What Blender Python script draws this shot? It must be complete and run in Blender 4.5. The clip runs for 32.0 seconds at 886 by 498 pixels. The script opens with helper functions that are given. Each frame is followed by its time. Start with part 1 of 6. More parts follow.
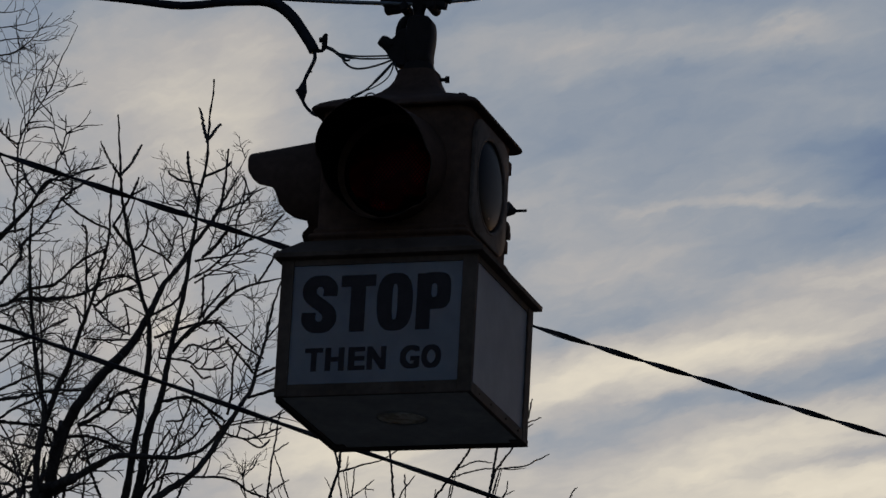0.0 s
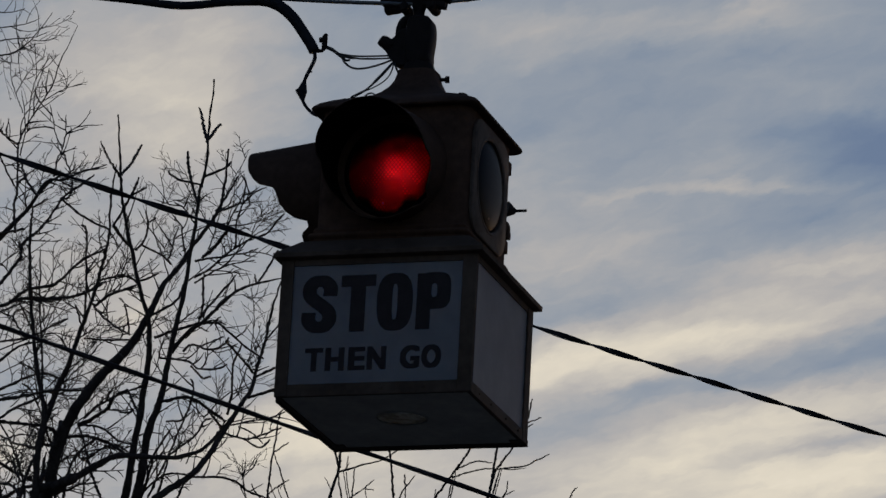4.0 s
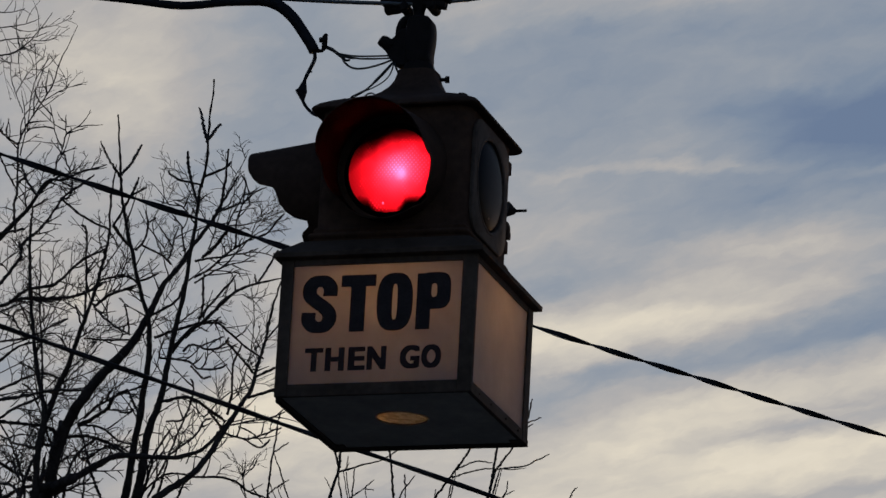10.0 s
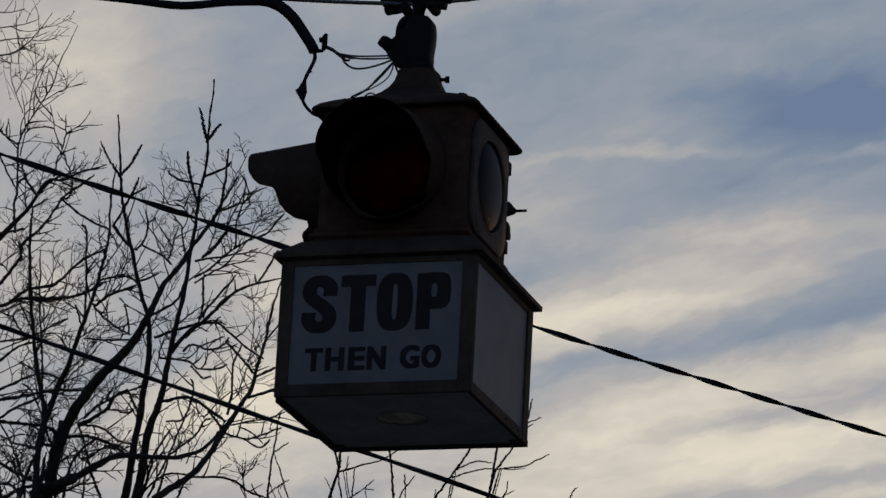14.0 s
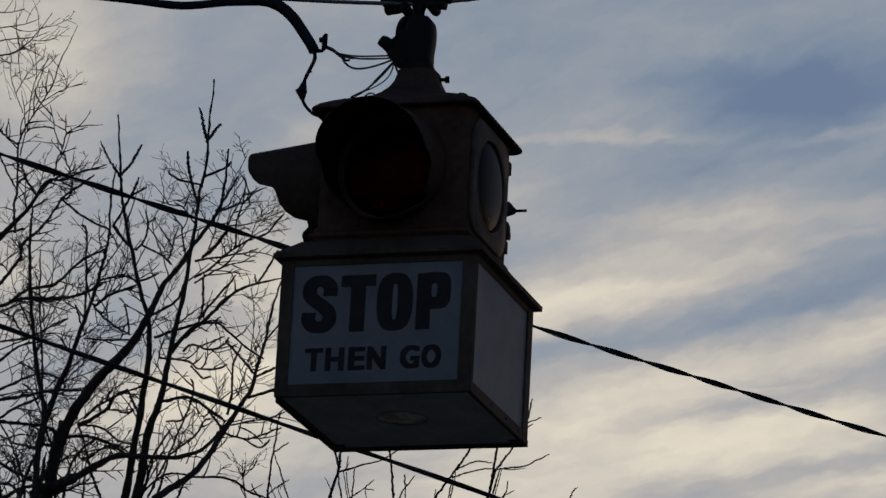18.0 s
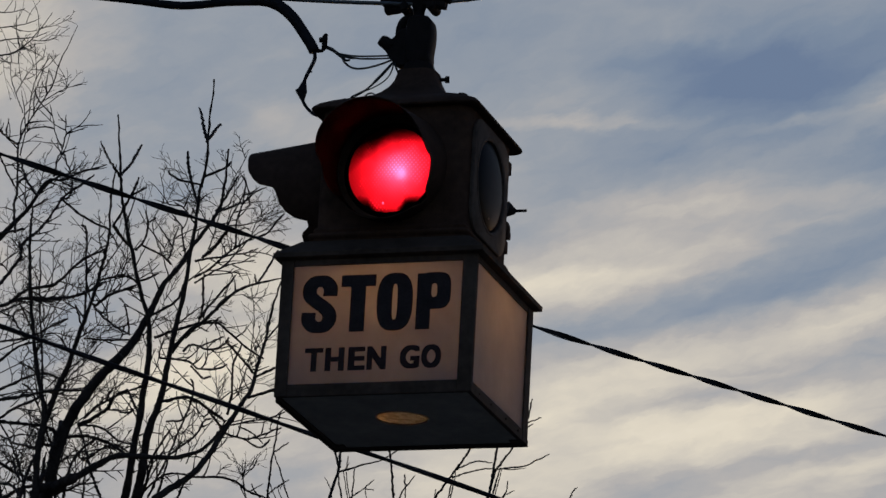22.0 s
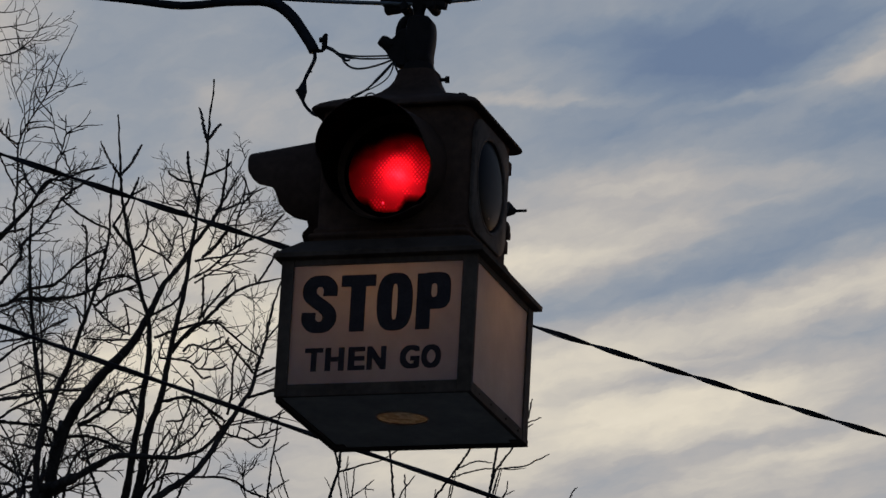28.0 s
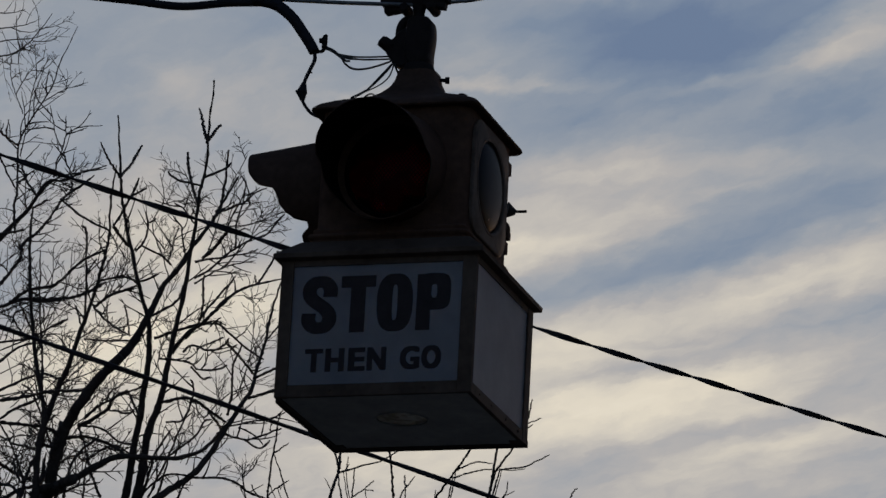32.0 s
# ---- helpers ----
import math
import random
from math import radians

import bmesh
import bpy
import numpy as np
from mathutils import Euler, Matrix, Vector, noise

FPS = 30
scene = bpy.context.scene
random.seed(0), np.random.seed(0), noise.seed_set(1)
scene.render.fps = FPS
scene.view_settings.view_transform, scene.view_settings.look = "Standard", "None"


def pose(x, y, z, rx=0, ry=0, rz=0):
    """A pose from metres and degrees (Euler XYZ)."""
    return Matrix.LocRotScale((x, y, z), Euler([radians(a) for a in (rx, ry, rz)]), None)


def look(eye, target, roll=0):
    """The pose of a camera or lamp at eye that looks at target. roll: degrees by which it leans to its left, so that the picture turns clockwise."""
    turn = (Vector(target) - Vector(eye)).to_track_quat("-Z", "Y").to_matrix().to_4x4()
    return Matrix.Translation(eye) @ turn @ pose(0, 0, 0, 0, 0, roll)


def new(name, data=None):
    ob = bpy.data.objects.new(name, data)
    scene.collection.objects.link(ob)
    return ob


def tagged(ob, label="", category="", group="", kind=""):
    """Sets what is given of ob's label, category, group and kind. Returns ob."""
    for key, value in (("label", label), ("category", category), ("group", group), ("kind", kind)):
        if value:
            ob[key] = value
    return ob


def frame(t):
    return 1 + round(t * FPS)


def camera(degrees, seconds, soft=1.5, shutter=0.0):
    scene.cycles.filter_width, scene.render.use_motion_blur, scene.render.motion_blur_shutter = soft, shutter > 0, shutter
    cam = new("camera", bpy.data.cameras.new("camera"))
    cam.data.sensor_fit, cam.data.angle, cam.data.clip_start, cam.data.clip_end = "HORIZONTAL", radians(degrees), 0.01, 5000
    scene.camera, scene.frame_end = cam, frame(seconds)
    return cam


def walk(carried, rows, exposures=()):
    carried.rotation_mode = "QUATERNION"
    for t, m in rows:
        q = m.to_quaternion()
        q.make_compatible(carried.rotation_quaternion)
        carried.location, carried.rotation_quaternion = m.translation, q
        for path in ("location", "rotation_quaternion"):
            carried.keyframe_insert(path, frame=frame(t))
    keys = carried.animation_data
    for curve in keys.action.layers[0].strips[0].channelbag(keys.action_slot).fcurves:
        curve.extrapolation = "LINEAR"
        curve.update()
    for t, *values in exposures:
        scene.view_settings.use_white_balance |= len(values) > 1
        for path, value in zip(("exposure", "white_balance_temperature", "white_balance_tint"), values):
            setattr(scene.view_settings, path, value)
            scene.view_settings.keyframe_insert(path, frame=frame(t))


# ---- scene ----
# A red flashing beacon on a span wire, seen from the street at dusk.

# ---- camera ----
cam = camera(9.4553, 32.0, soft=1.5)
EYE = Vector((0.0, 0.0, 1.6))
TILT = radians(16.99)
aim = EYE + Vector((0.0, math.cos(TILT), math.sin(TILT)))
still = look(EYE, aim, 3.06)
settled = still @ pose(0, 0, 0, 0.008)
walk(cam, [(0.0, still), (29.5, still), (31.0, still @ pose(0, 0, 0, 0.004)), (32.0, settled)])

# ---- world, sun ----
world = bpy.data.worlds.new("dusk")
scene.world = world
world.use_nodes = True
wn = world.node_tree.nodes
sky = wn.new("ShaderNodeTexSky")
sky.sky_type = "NISHITA"
sky.sun_disc = False
sky.ozone_density = 3.0
sky.sun_elevation = radians(5.0)
sky.sun_rotation = radians(14.0)
dusk = wn.new("ShaderNodeMix")
dusk.data_type, dusk.blend_type = "RGBA", "MULTIPLY"
dusk.inputs["Factor"].default_value = 1.0
dusk.inputs["B"].default_value = (1.24, 0.97, 1.0, 1.0)
wn["Background"].inputs["Strength"].default_value = 0.12
world.node_tree.links.new(sky.outputs[0], dusk.inputs["A"])
world.node_tree.links.new(dusk.outputs["Result"], wn["Background"].inputs["Color"])

sun = new("sun", bpy.data.lights.new("sun", "SUN"))
sun.data.energy = 0.25
sun.data.angle = radians(12.0)
sun.data.color = (1.0, 0.86, 0.7)
sun.matrix_world = look((0, 0, 30), (-math.sin(radians(14)), -math.cos(radians(14)), 30 - math.tan(radians(5))))
scene.view_settings.exposure = 0.0


# ---- helpers of this scene ----
def mesh_of(bm, name):
    bmesh.ops.recalc_face_normals(bm, faces=bm.faces)
    me = bpy.data.meshes.new(name)
    bm.to_mesh(me)
    bm.free()
    return me


def part(name, bm, material, parent=None, label="", smooth=False):
    me = mesh_of(bm, name)
    me.materials.append(material)
    if smooth:
        me.polygons.foreach_set("use_smooth", [True] * len(me.polygons))
        me.set_sharp_from_angle(angle=radians(40))
    ob = new(name, me)
    ob.parent = parent
    return tagged(ob, label)


def box(bm, x0, x1, y0, y1, z0, z1, bevel=0.0):
    m = pose((x0 + x1) / 2, (y0 + y1) / 2, (z0 + z1) / 2) @ Matrix.Diagonal((x1 - x0, y1 - y0, z1 - z0, 1))
    made = bmesh.ops.create_cube(bm, size=1.0, matrix=m)["verts"]
    if bevel:
        edges = {e for v in made for e in v.link_edges}
        bmesh.ops.bevel(bm, geom=list(edges), offset=bevel, segments=2, profile=0.6, affect="EDGES")
    return bm


def rod(bm, a, b, r0, r1=None, sides=12):
    a, b = Vector(a), Vector(b)
    way = b - a
    m = Matrix.Translation((a + b) / 2) @ way.to_track_quat("Z", "Y").to_matrix().to_4x4()
    bmesh.ops.create_cone(bm, cap_ends=True, segments=sides, radius1=r0, radius2=r0 if r1 is None else r1,
                          depth=way.length, matrix=m)
    return bm


def ball(bm, at, r, squash=(1, 1, 1), u=16, v=10):
    bmesh.ops.create_uvsphere(bm, u_segments=u, v_segments=v, radius=r,
                              matrix=Matrix.Translation(at) @ Matrix.Diagonal((*squash, 1)))
    return bm


def spline(points, n):
    """n + 1 points on a Catmull-Rom curve through the points."""
    p = [Vector(q) for q in points]
    p = [2 * p[0] - p[1]] + p + [2 * p[-1] - p[-2]]
    spans, out = len(p) - 3, []
    for i in range(n + 1):
        s = i / n * spans
        k = min(int(s), spans - 1)
        u = s - k
        a, b, c, d = p[k:k + 4]
        out.append(0.5 * (2 * b + (c - a) * u + (2 * a - 5 * b + 4 * c - d) * u * u + (3 * b - a - 3 * c + d) * u ** 3))
    return out


def tube_into(verts, faces, pts, radii, sides):
    """Adds a swept tube with capped ends to lists of vertices and faces."""
    start = len(verts)
    side = None
    n = len(pts)
    for i, p in enumerate(pts):
        t = (pts[min(i + 1, n - 1)] - pts[max(i - 1, 0)]).normalized()
        if side is None:
            side = t.cross(Vector((0.31, 0.87, 0.38))).normalized()
        side = (side - t * side.dot(t)).normalized()
        other = t.cross(side)
        for k in range(sides):
            a = 2 * math.pi * k / sides
            verts.append(p + (side * math.cos(a) + other * math.sin(a)) * radii[i])
    for i in range(n - 1):
        for k in range(sides):
            a, b = start + i * sides + k, start + i * sides + (k + 1) % sides
            faces.append((a, b, b + sides, a + sides))
    faces.append(tuple(start + k for k in reversed(range(sides))))
    faces.append(tuple(start + (n - 1) * sides + k for k in range(sides)))


def tube(name, points, r0, r1, material, parent=None, label="", sides=10, steps=24):
    verts, faces = [], []
    pts = spline(points, steps)
    tube_into(verts, faces, pts, [r0 + (r1 - r0) * i / steps for i in range(steps + 1)], sides)
    me = bpy.data.meshes.new(name)
    me.from_pydata(verts, [], faces)
    me.polygons.foreach_set("use_smooth", [True] * len(me.polygons))
    me.materials.append(material)
    ob = new(name, me)
    ob.parent = parent
    return tagged(ob, label)


# ---- materials ----
def nodes_of(name):
    mat = bpy.data.materials.new(name)
    mat.use_nodes = True
    tree = mat.node_tree
    return mat, tree, tree.nodes["Principled BSDF"]


def link(tree, a, b):
    tree.links.new(a, b)


def value(tree, op, a, b=0.0, clamp=False):
    n = tree.nodes.new("ShaderNodeMath")
    n.operation, n.use_clamp = op, clamp
    for i, v in enumerate((a, b)):
        if isinstance(v, (int, float)):
            n.inputs[i].default_value = v
        else:
            link(tree, v, n.inputs[i])
    return n.outputs[0]


def noise_of(tree, scale, detail=4.0, rough=0.55, vector=None, distortion=0.0):
    n = tree.nodes.new("ShaderNodeTexNoise")
    n.inputs["Scale"].default_value = scale
    n.inputs["Detail"].default_value = detail
    n.inputs["Roughness"].default_value = rough
    n.inputs["Distortion"].default_value = distortion
    if vector is None:
        c = tree.nodes.new("ShaderNodeTexCoord")
        vector = c.outputs["Object"]
    link(tree, vector, n.inputs["Vector"])
    return n.outputs["Fac"]


def ramp(tree, fac, *stops):
    n = tree.nodes.new("ShaderNodeValToRGB")
    while len(n.color_ramp.elements) < len(stops):
        n.color_ramp.elements.new(0.5)
    for e, (at, colour) in zip(n.color_ramp.elements, stops):
        e.position = at
        e.color = (*colour, 1.0)
    link(tree, fac, n.inputs["Fac"])
    return n.outputs["Color"]


def bump(tree, height, strength, distance):
    n = tree.nodes.new("ShaderNodeBump")
    n.inputs["Strength"].default_value = strength
    n.inputs["Distance"].default_value = distance
    link(tree, height, n.inputs["Height"])
    return n.outputs["Normal"]


def surface(name, dark, light, scale, rough=0.6, metal=0.0, relief=0.3, fine=6.0, worn=None, gloss=0.3):
    """A plain painted, metal or bark-like surface with stains, grain and relief; worn: a colour in scattered chips."""
    mat, tree, shader = nodes_of(name)
    big, small = noise_of(tree, scale, 5.0), noise_of(tree, scale * fine, 3.0)
    mixed = value(tree, "ADD", value(tree, "MULTIPLY", big, 0.65), value(tree, "MULTIPLY", small, 0.35))
    colour = ramp(tree, mixed, (0.3, dark), (0.7, light))
    if worn:
        chips = value(tree, "GREATER_THAN", noise_of(tree, scale * 3.1, 6.0, 0.7), 0.66)
        n = tree.nodes.new("ShaderNodeMix")
        n.data_type = "RGBA"
        link(tree, chips, n.inputs["Factor"])
        link(tree, colour, n.inputs["A"])
        n.inputs["B"].default_value = (*worn, 1.0)
        colour = n.outputs["Result"]
    link(tree, colour, shader.inputs["Base Color"])
    shader.inputs["Metallic"].default_value = metal
    shader.inputs["Specular IOR Level"].default_value = gloss
    r = value(tree, "ADD", value(tree, "MULTIPLY", small, 0.3), rough - 0.15)
    link(tree, r, shader.inputs["Roughness"])
    link(tree, bump(tree, mixed, relief, 0.004), shader.inputs["Normal"])
    return mat


PAINT = surface("beacon_paint", (0.05, 0.028, 0.02), (0.125, 0.071, 0.05), 9.0, 0.75, 0.0, 0.25, worn=(0.1, 0.05, 0.03), gloss=0.02)
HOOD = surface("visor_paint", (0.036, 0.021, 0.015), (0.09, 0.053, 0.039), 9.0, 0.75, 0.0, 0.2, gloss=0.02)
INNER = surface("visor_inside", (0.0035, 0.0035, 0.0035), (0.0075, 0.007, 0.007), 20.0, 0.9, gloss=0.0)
# a lighter tone than the housing, with worn chips
DOOR = surface("lighter_door_paint", (0.07, 0.05, 0.04), (0.16, 0.12, 0.096), 16.0, 0.7, 0.0, 0.25, worn=(0.12, 0.07, 0.045), gloss=0.04)
CAP = surface("weathered_cap_paint", (0.045, 0.027, 0.02), (0.11, 0.066, 0.049), 11.0, 0.75, 0.0, 0.3, worn=(0.1, 0.052, 0.033), gloss=0.02)
CAST = surface("cast_metal", (0.012, 0.009, 0.0085), (0.03, 0.022, 0.02), 25.0, 0.7, 0.0, 0.4, gloss=0.1)
FRAME = surface("sign_frame_metal", (0.046, 0.031, 0.023), (0.12, 0.085, 0.066), 8.0, 0.7, 0.0, 0.2, worn=(0.085, 0.055, 0.042), gloss=0.03)
STEEL = surface("galvanised_steel", (0.1, 0.1, 0.1), (0.2, 0.2, 0.2), 40.0, 0.5, 0.7)
RUBBER = surface("cable_sheath", (0.012, 0.011, 0.013), (0.03, 0.027, 0.032), 30.0, 0.7, gloss=0.15)
WIRE = surface("thin_wire", (0.02, 0.02, 0.022), (0.05, 0.045, 0.04), 60.0, 0.6)
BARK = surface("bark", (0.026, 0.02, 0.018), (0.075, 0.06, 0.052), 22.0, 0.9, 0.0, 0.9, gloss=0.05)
# bark of the farther tree, in a paler tone
BARK_FAR = surface("pale_bark", (0.045, 0.04, 0.036), (0.11, 0.095, 0.085), 14.0, 0.9, 0.0, 0.8, gloss=0.05)
LETTER = surface("black_vinyl", (0.026, 0.02, 0.021), (0.05, 0.039, 0.04), 30.0, 0.7, gloss=0.08)
WHITE_IN = surface("lamp_white", (0.72, 0.72, 0.7), (0.82, 0.82, 0.8), 12.0, 0.8)
UNDER = surface("underside_zinc", (0.24, 0.215, 0.195), (0.44, 0.395, 0.36), 9.0, 0.6, 0.0, 0.2, gloss=0.08)
SHUTTER = surface("shutter_black", (0.002, 0.002, 0.002), (0.004, 0.004, 0.004), 30.0, 0.9, gloss=0.0)


def ground_material():
    mat, tree, shader = nodes_of("grass_and_gravel")
    c = tree.nodes.new("ShaderNodeTexCoord").outputs["Object"]
    big, small = noise_of(tree, 0.15, 6.0, 0.6, c), noise_of(tree, 14.0, 4.0, 0.6, c)
    f = value(tree, "ADD", value(tree, "MULTIPLY", big, 0.6), value(tree, "MULTIPLY", small, 0.4))
    link(tree, ramp(tree, f, (0.35, (0.09, 0.085, 0.075)), (0.55, (0.15, 0.145, 0.12)), (0.7, (0.17, 0.165, 0.11))), shader.inputs["Base Color"])
    shader.inputs["Roughness"].default_value = 0.95
    link(tree, bump(tree, small, 0.6, 0.02), shader.inputs["Normal"])
    return mat


def panel_material(name, dim, lit):
    """White translucent sign acrylic, a little dirty."""
    mat, tree, shader = nodes_of(name)
    dirt = noise_of(tree, 9.0, 6.0, 0.65)
    colour = ramp(tree, dirt, (0.3, (0.25, 0.275, 0.35)), (0.75, (0.38, 0.41, 0.49)))
    thin = tree.nodes.new("ShaderNodeBsdfTranslucent")
    link(tree, ramp(tree, dirt, (0.3, dim), (0.75, lit)), thin.inputs["Color"])
    link(tree, colour, shader.inputs["Base Color"])
    shader.inputs["Roughness"].default_value = 0.45
    mix = tree.nodes.new("ShaderNodeMixShader")
    mix.inputs["Fac"].default_value = 0.62
    link(tree, shader.outputs[0], mix.inputs[1])
    link(tree, thin.outputs[0], mix.inputs[2])
    link(tree, mix.outputs[0], tree.nodes["Material Output"].inputs["Surface"])
    return mat


def window_material():
    """Ribbed translucent glass; pale blotches in its colour imitate a mottled reflection."""
    mat, tree, shader = nodes_of("window_glass")
    c = tree.nodes.new("ShaderNodeTexCoord").outputs["Object"]
    ribs = tree.nodes.new("ShaderNodeTexVoronoi")
    ribs.inputs["Scale"].default_value = 75.0
    link(tree, c, ribs.inputs["Vector"])
    # blotches of reflected sheen, put into the base colour
    sheen = value(tree, "MULTIPLY", value(tree, "SUBTRACT", noise_of(tree, 48.0, 3.0, 0.6, c), 0.43), 7.0, True)
    link(tree, ramp(tree, sheen, (0.0, (0.1, 0.1, 0.1)), (1.0, (0.86, 0.87, 0.87))), shader.inputs["Base Color"])
    shader.inputs["Roughness"].default_value = 0.35
    link(tree, bump(tree, ribs.outputs["Distance"], 0.5, 0.004), shader.inputs["Normal"])
    thin = tree.nodes.new("ShaderNodeBsdfTranslucent")
    link(tree, ramp(tree, ribs.outputs["Distance"], (0.0, (0.98, 0.92, 0.76)), (0.8, (0.8, 0.72, 0.54))), thin.inputs["Color"])
    mix = tree.nodes.new("ShaderNodeMixShader")
    mix.inputs["Fac"].default_value = 0.54
    link(tree, shader.outputs[0], mix.inputs[1])
    link(tree, thin.outputs[0], mix.inputs[2])
    link(tree, mix.outputs[0], tree.nodes["Material Output"].inputs["Surface"])
    return mat


def lens_material(name, through_colour, face_colour, relief=0.1, rough=0.3, dirty=1.0, shine=0.12):
    """Moulded prismatic lens: coloured light passes through, a gloss lies on it, grime gathers in blotches near the
    rim, and it darkens towards the top.
    """
    mat, tree, shader = nodes_of(name)
    c = tree.nodes.new("ShaderNodeTexCoord").outputs["Object"]
    cells = tree.nodes.new("ShaderNodeTexVoronoi")
    cells.inputs["Scale"].default_value = 158.0
    cells.inputs["Randomness"].default_value = 0.0
    prism = cells.outputs["Distance"]
    normal = bump(tree, prism, relief, 0.004)
    ring = tree.nodes.new("ShaderNodeVectorMath")
    ring.operation = "LENGTH"
    flat = tree.nodes.new("ShaderNodeVectorMath")
    flat.operation = "MULTIPLY"
    flat.inputs[1].default_value = (1, 0, 1)
    link(tree, c, flat.inputs[0])
    link(tree, flat.outputs[0], ring.inputs[0])
    rows = tree.nodes.new("ShaderNodeMapping")
    rows.inputs["Rotation"].default_value = (0, radians(45), 0)
    squash = tree.nodes.new("ShaderNodeMapping")
    squash.inputs["Scale"].default_value = (1.0, 1.0, 0.8)
    link(tree, flat.outputs[0], squash.inputs["Vector"])
    link(tree, squash.outputs[0], rows.inputs["Vector"])
    link(tree, rows.outputs[0], cells.inputs["Vector"])
    high = tree.nodes.new("ShaderNodeSeparateXYZ")
    link(tree, c, high.inputs[0])
    up = high.outputs["Z"]
    blot = noise_of(tree, 26.0, 4.0, 0.6, c)
    smear = noise_of(tree, 11.0, 3.0, 0.5, c)
    side = high.outputs["X"]
    edge = value(tree, "MULTIPLY", value(tree, "ADD", value(tree, "SUBTRACT", ring.outputs["Value"], 0.112), value(tree, "MULTIPLY", blot, 0.026)), 36.0, True)
    # a crust along the bottom, broken open by a gap in the middle
    gap = value(tree, "MULTIPLY", value(tree, "SUBTRACT", 0.046, value(tree, "ABSOLUTE", value(tree, "ADD", value(tree, "SUBTRACT", side, 0.003), value(tree, "MULTIPLY", blot, 0.018)))), 45.0, True)
    level = value(tree, "SUBTRACT", value(tree, "MULTIPLY", value(tree, "ADD", smear, blot), 0.018), value(tree, "ADD", value(tree, "ADD", up, 0.081), value(tree, "MULTIPLY", gap, 0.026)))
    crust = value(tree, "MULTIPLY", level, 50.0, True)
    # darker towards the top, further down on the left
    top_fade = value(tree, "MULTIPLY", value(tree, "ADD", value(tree, "SUBTRACT", value(tree, "SUBTRACT", up, value(tree, "MULTIPLY", side, 0.4)), 0.077), value(tree, "MULTIPLY", smear, 0.1)), 16.0, True)
    grime_and_fade = value(tree, "MULTIPLY", value(tree, "MAXIMUM", value(tree, "MAXIMUM", edge, crust), value(tree, "MULTIPLY", top_fade, 0.97)), dirty)
    patch = value(tree, "MULTIPLY", value(tree, "SUBTRACT", noise_of(tree, 18.0, 1.0, 0.5, c), 0.46), 5.0, True)
    dots = value(tree, "MULTIPLY", value(tree, "SUBTRACT", 0.36, prism), 4.0, True)
    cells_light = value(tree, "ADD", 0.92, value(tree, "MULTIPLY", patch, value(tree, "MULTIPLY", dots, 2.2)))
    # one chip in the crust, its sparkle painted in by overbright colour
    spot = tree.nodes.new("ShaderNodeVectorMath")
    spot.operation = "DISTANCE"
    spot.inputs[1].default_value = (-0.012, 0.0, -0.081)
    link(tree, flat.outputs[0], spot.inputs[0])
    chip_spark = value(tree, "MULTIPLY", value(tree, "SUBTRACT", 0.0034, spot.outputs["Value"]), 700.0, True)
    grime_and_fade = value(tree, "MULTIPLY", grime_and_fade, value(tree, "SUBTRACT", 1.0, chip_spark))
    cells_light = value(tree, "ADD", cells_light, value(tree, "MULTIPLY", chip_spark, 22.0))
    keep = value(tree, "MULTIPLY", value(tree, "POWER", value(tree, "SUBTRACT", 1.0, value(tree, "MULTIPLY", grime_and_fade, 0.985)), 2.2), cells_light)
    tint = tree.nodes.new("ShaderNodeMix")
    tint.data_type, tint.blend_type = "RGBA", "MULTIPLY"
    tint.inputs["Factor"].default_value = 1.0
    tint.inputs["A"].default_value = (*through_colour, 1.0)
    link(tree, keep, tint.inputs["B"])
    thin = tree.nodes.new("ShaderNodeBsdfTranslucent")
    link(tree, tint.outputs["Result"], thin.inputs["Color"])
    link(tree, normal, thin.inputs["Normal"])
    shader.inputs["Base Color"].default_value = (*face_colour, 1.0)
    shader.inputs["Roughness"].default_value = rough
    shader.inputs["Specular IOR Level"].default_value = shine
    link(tree, normal, shader.inputs["Normal"])
    straight = tree.nodes.new("ShaderNodeBsdfRefraction")
    straight.inputs["Roughness"].default_value = 0.8
    straight.inputs["IOR"].default_value = 1.5
    link(tree, tint.outputs["Result"], straight.inputs["Color"])
    pass_on = tree.nodes.new("ShaderNodeMixShader")
    pass_on.inputs["Fac"].default_value = 0.1
    link(tree, thin.outputs[0], pass_on.inputs[1])
    link(tree, straight.outputs[0], pass_on.inputs[2])
    mix = tree.nodes.new("ShaderNodeMixShader")
    mix.inputs["Fac"].default_value = 0.75
    link(tree, shader.outputs[0], mix.inputs[1])
    link(tree, pass_on.outputs[0], mix.inputs[2])
    link(tree, mix.outputs[0], tree.nodes["Material Output"].inputs["Surface"])
    return mat


def glow_material(name, colour, strength):
    mat, tree, shader = nodes_of(name)
    shader.inputs["Base Color"].default_value = (0.8, 0.8, 0.8, 1)
    shader.inputs["Emission Color"].default_value = (*colour, 1.0)
    shader.inputs["Emission Strength"].default_value = strength
    return mat


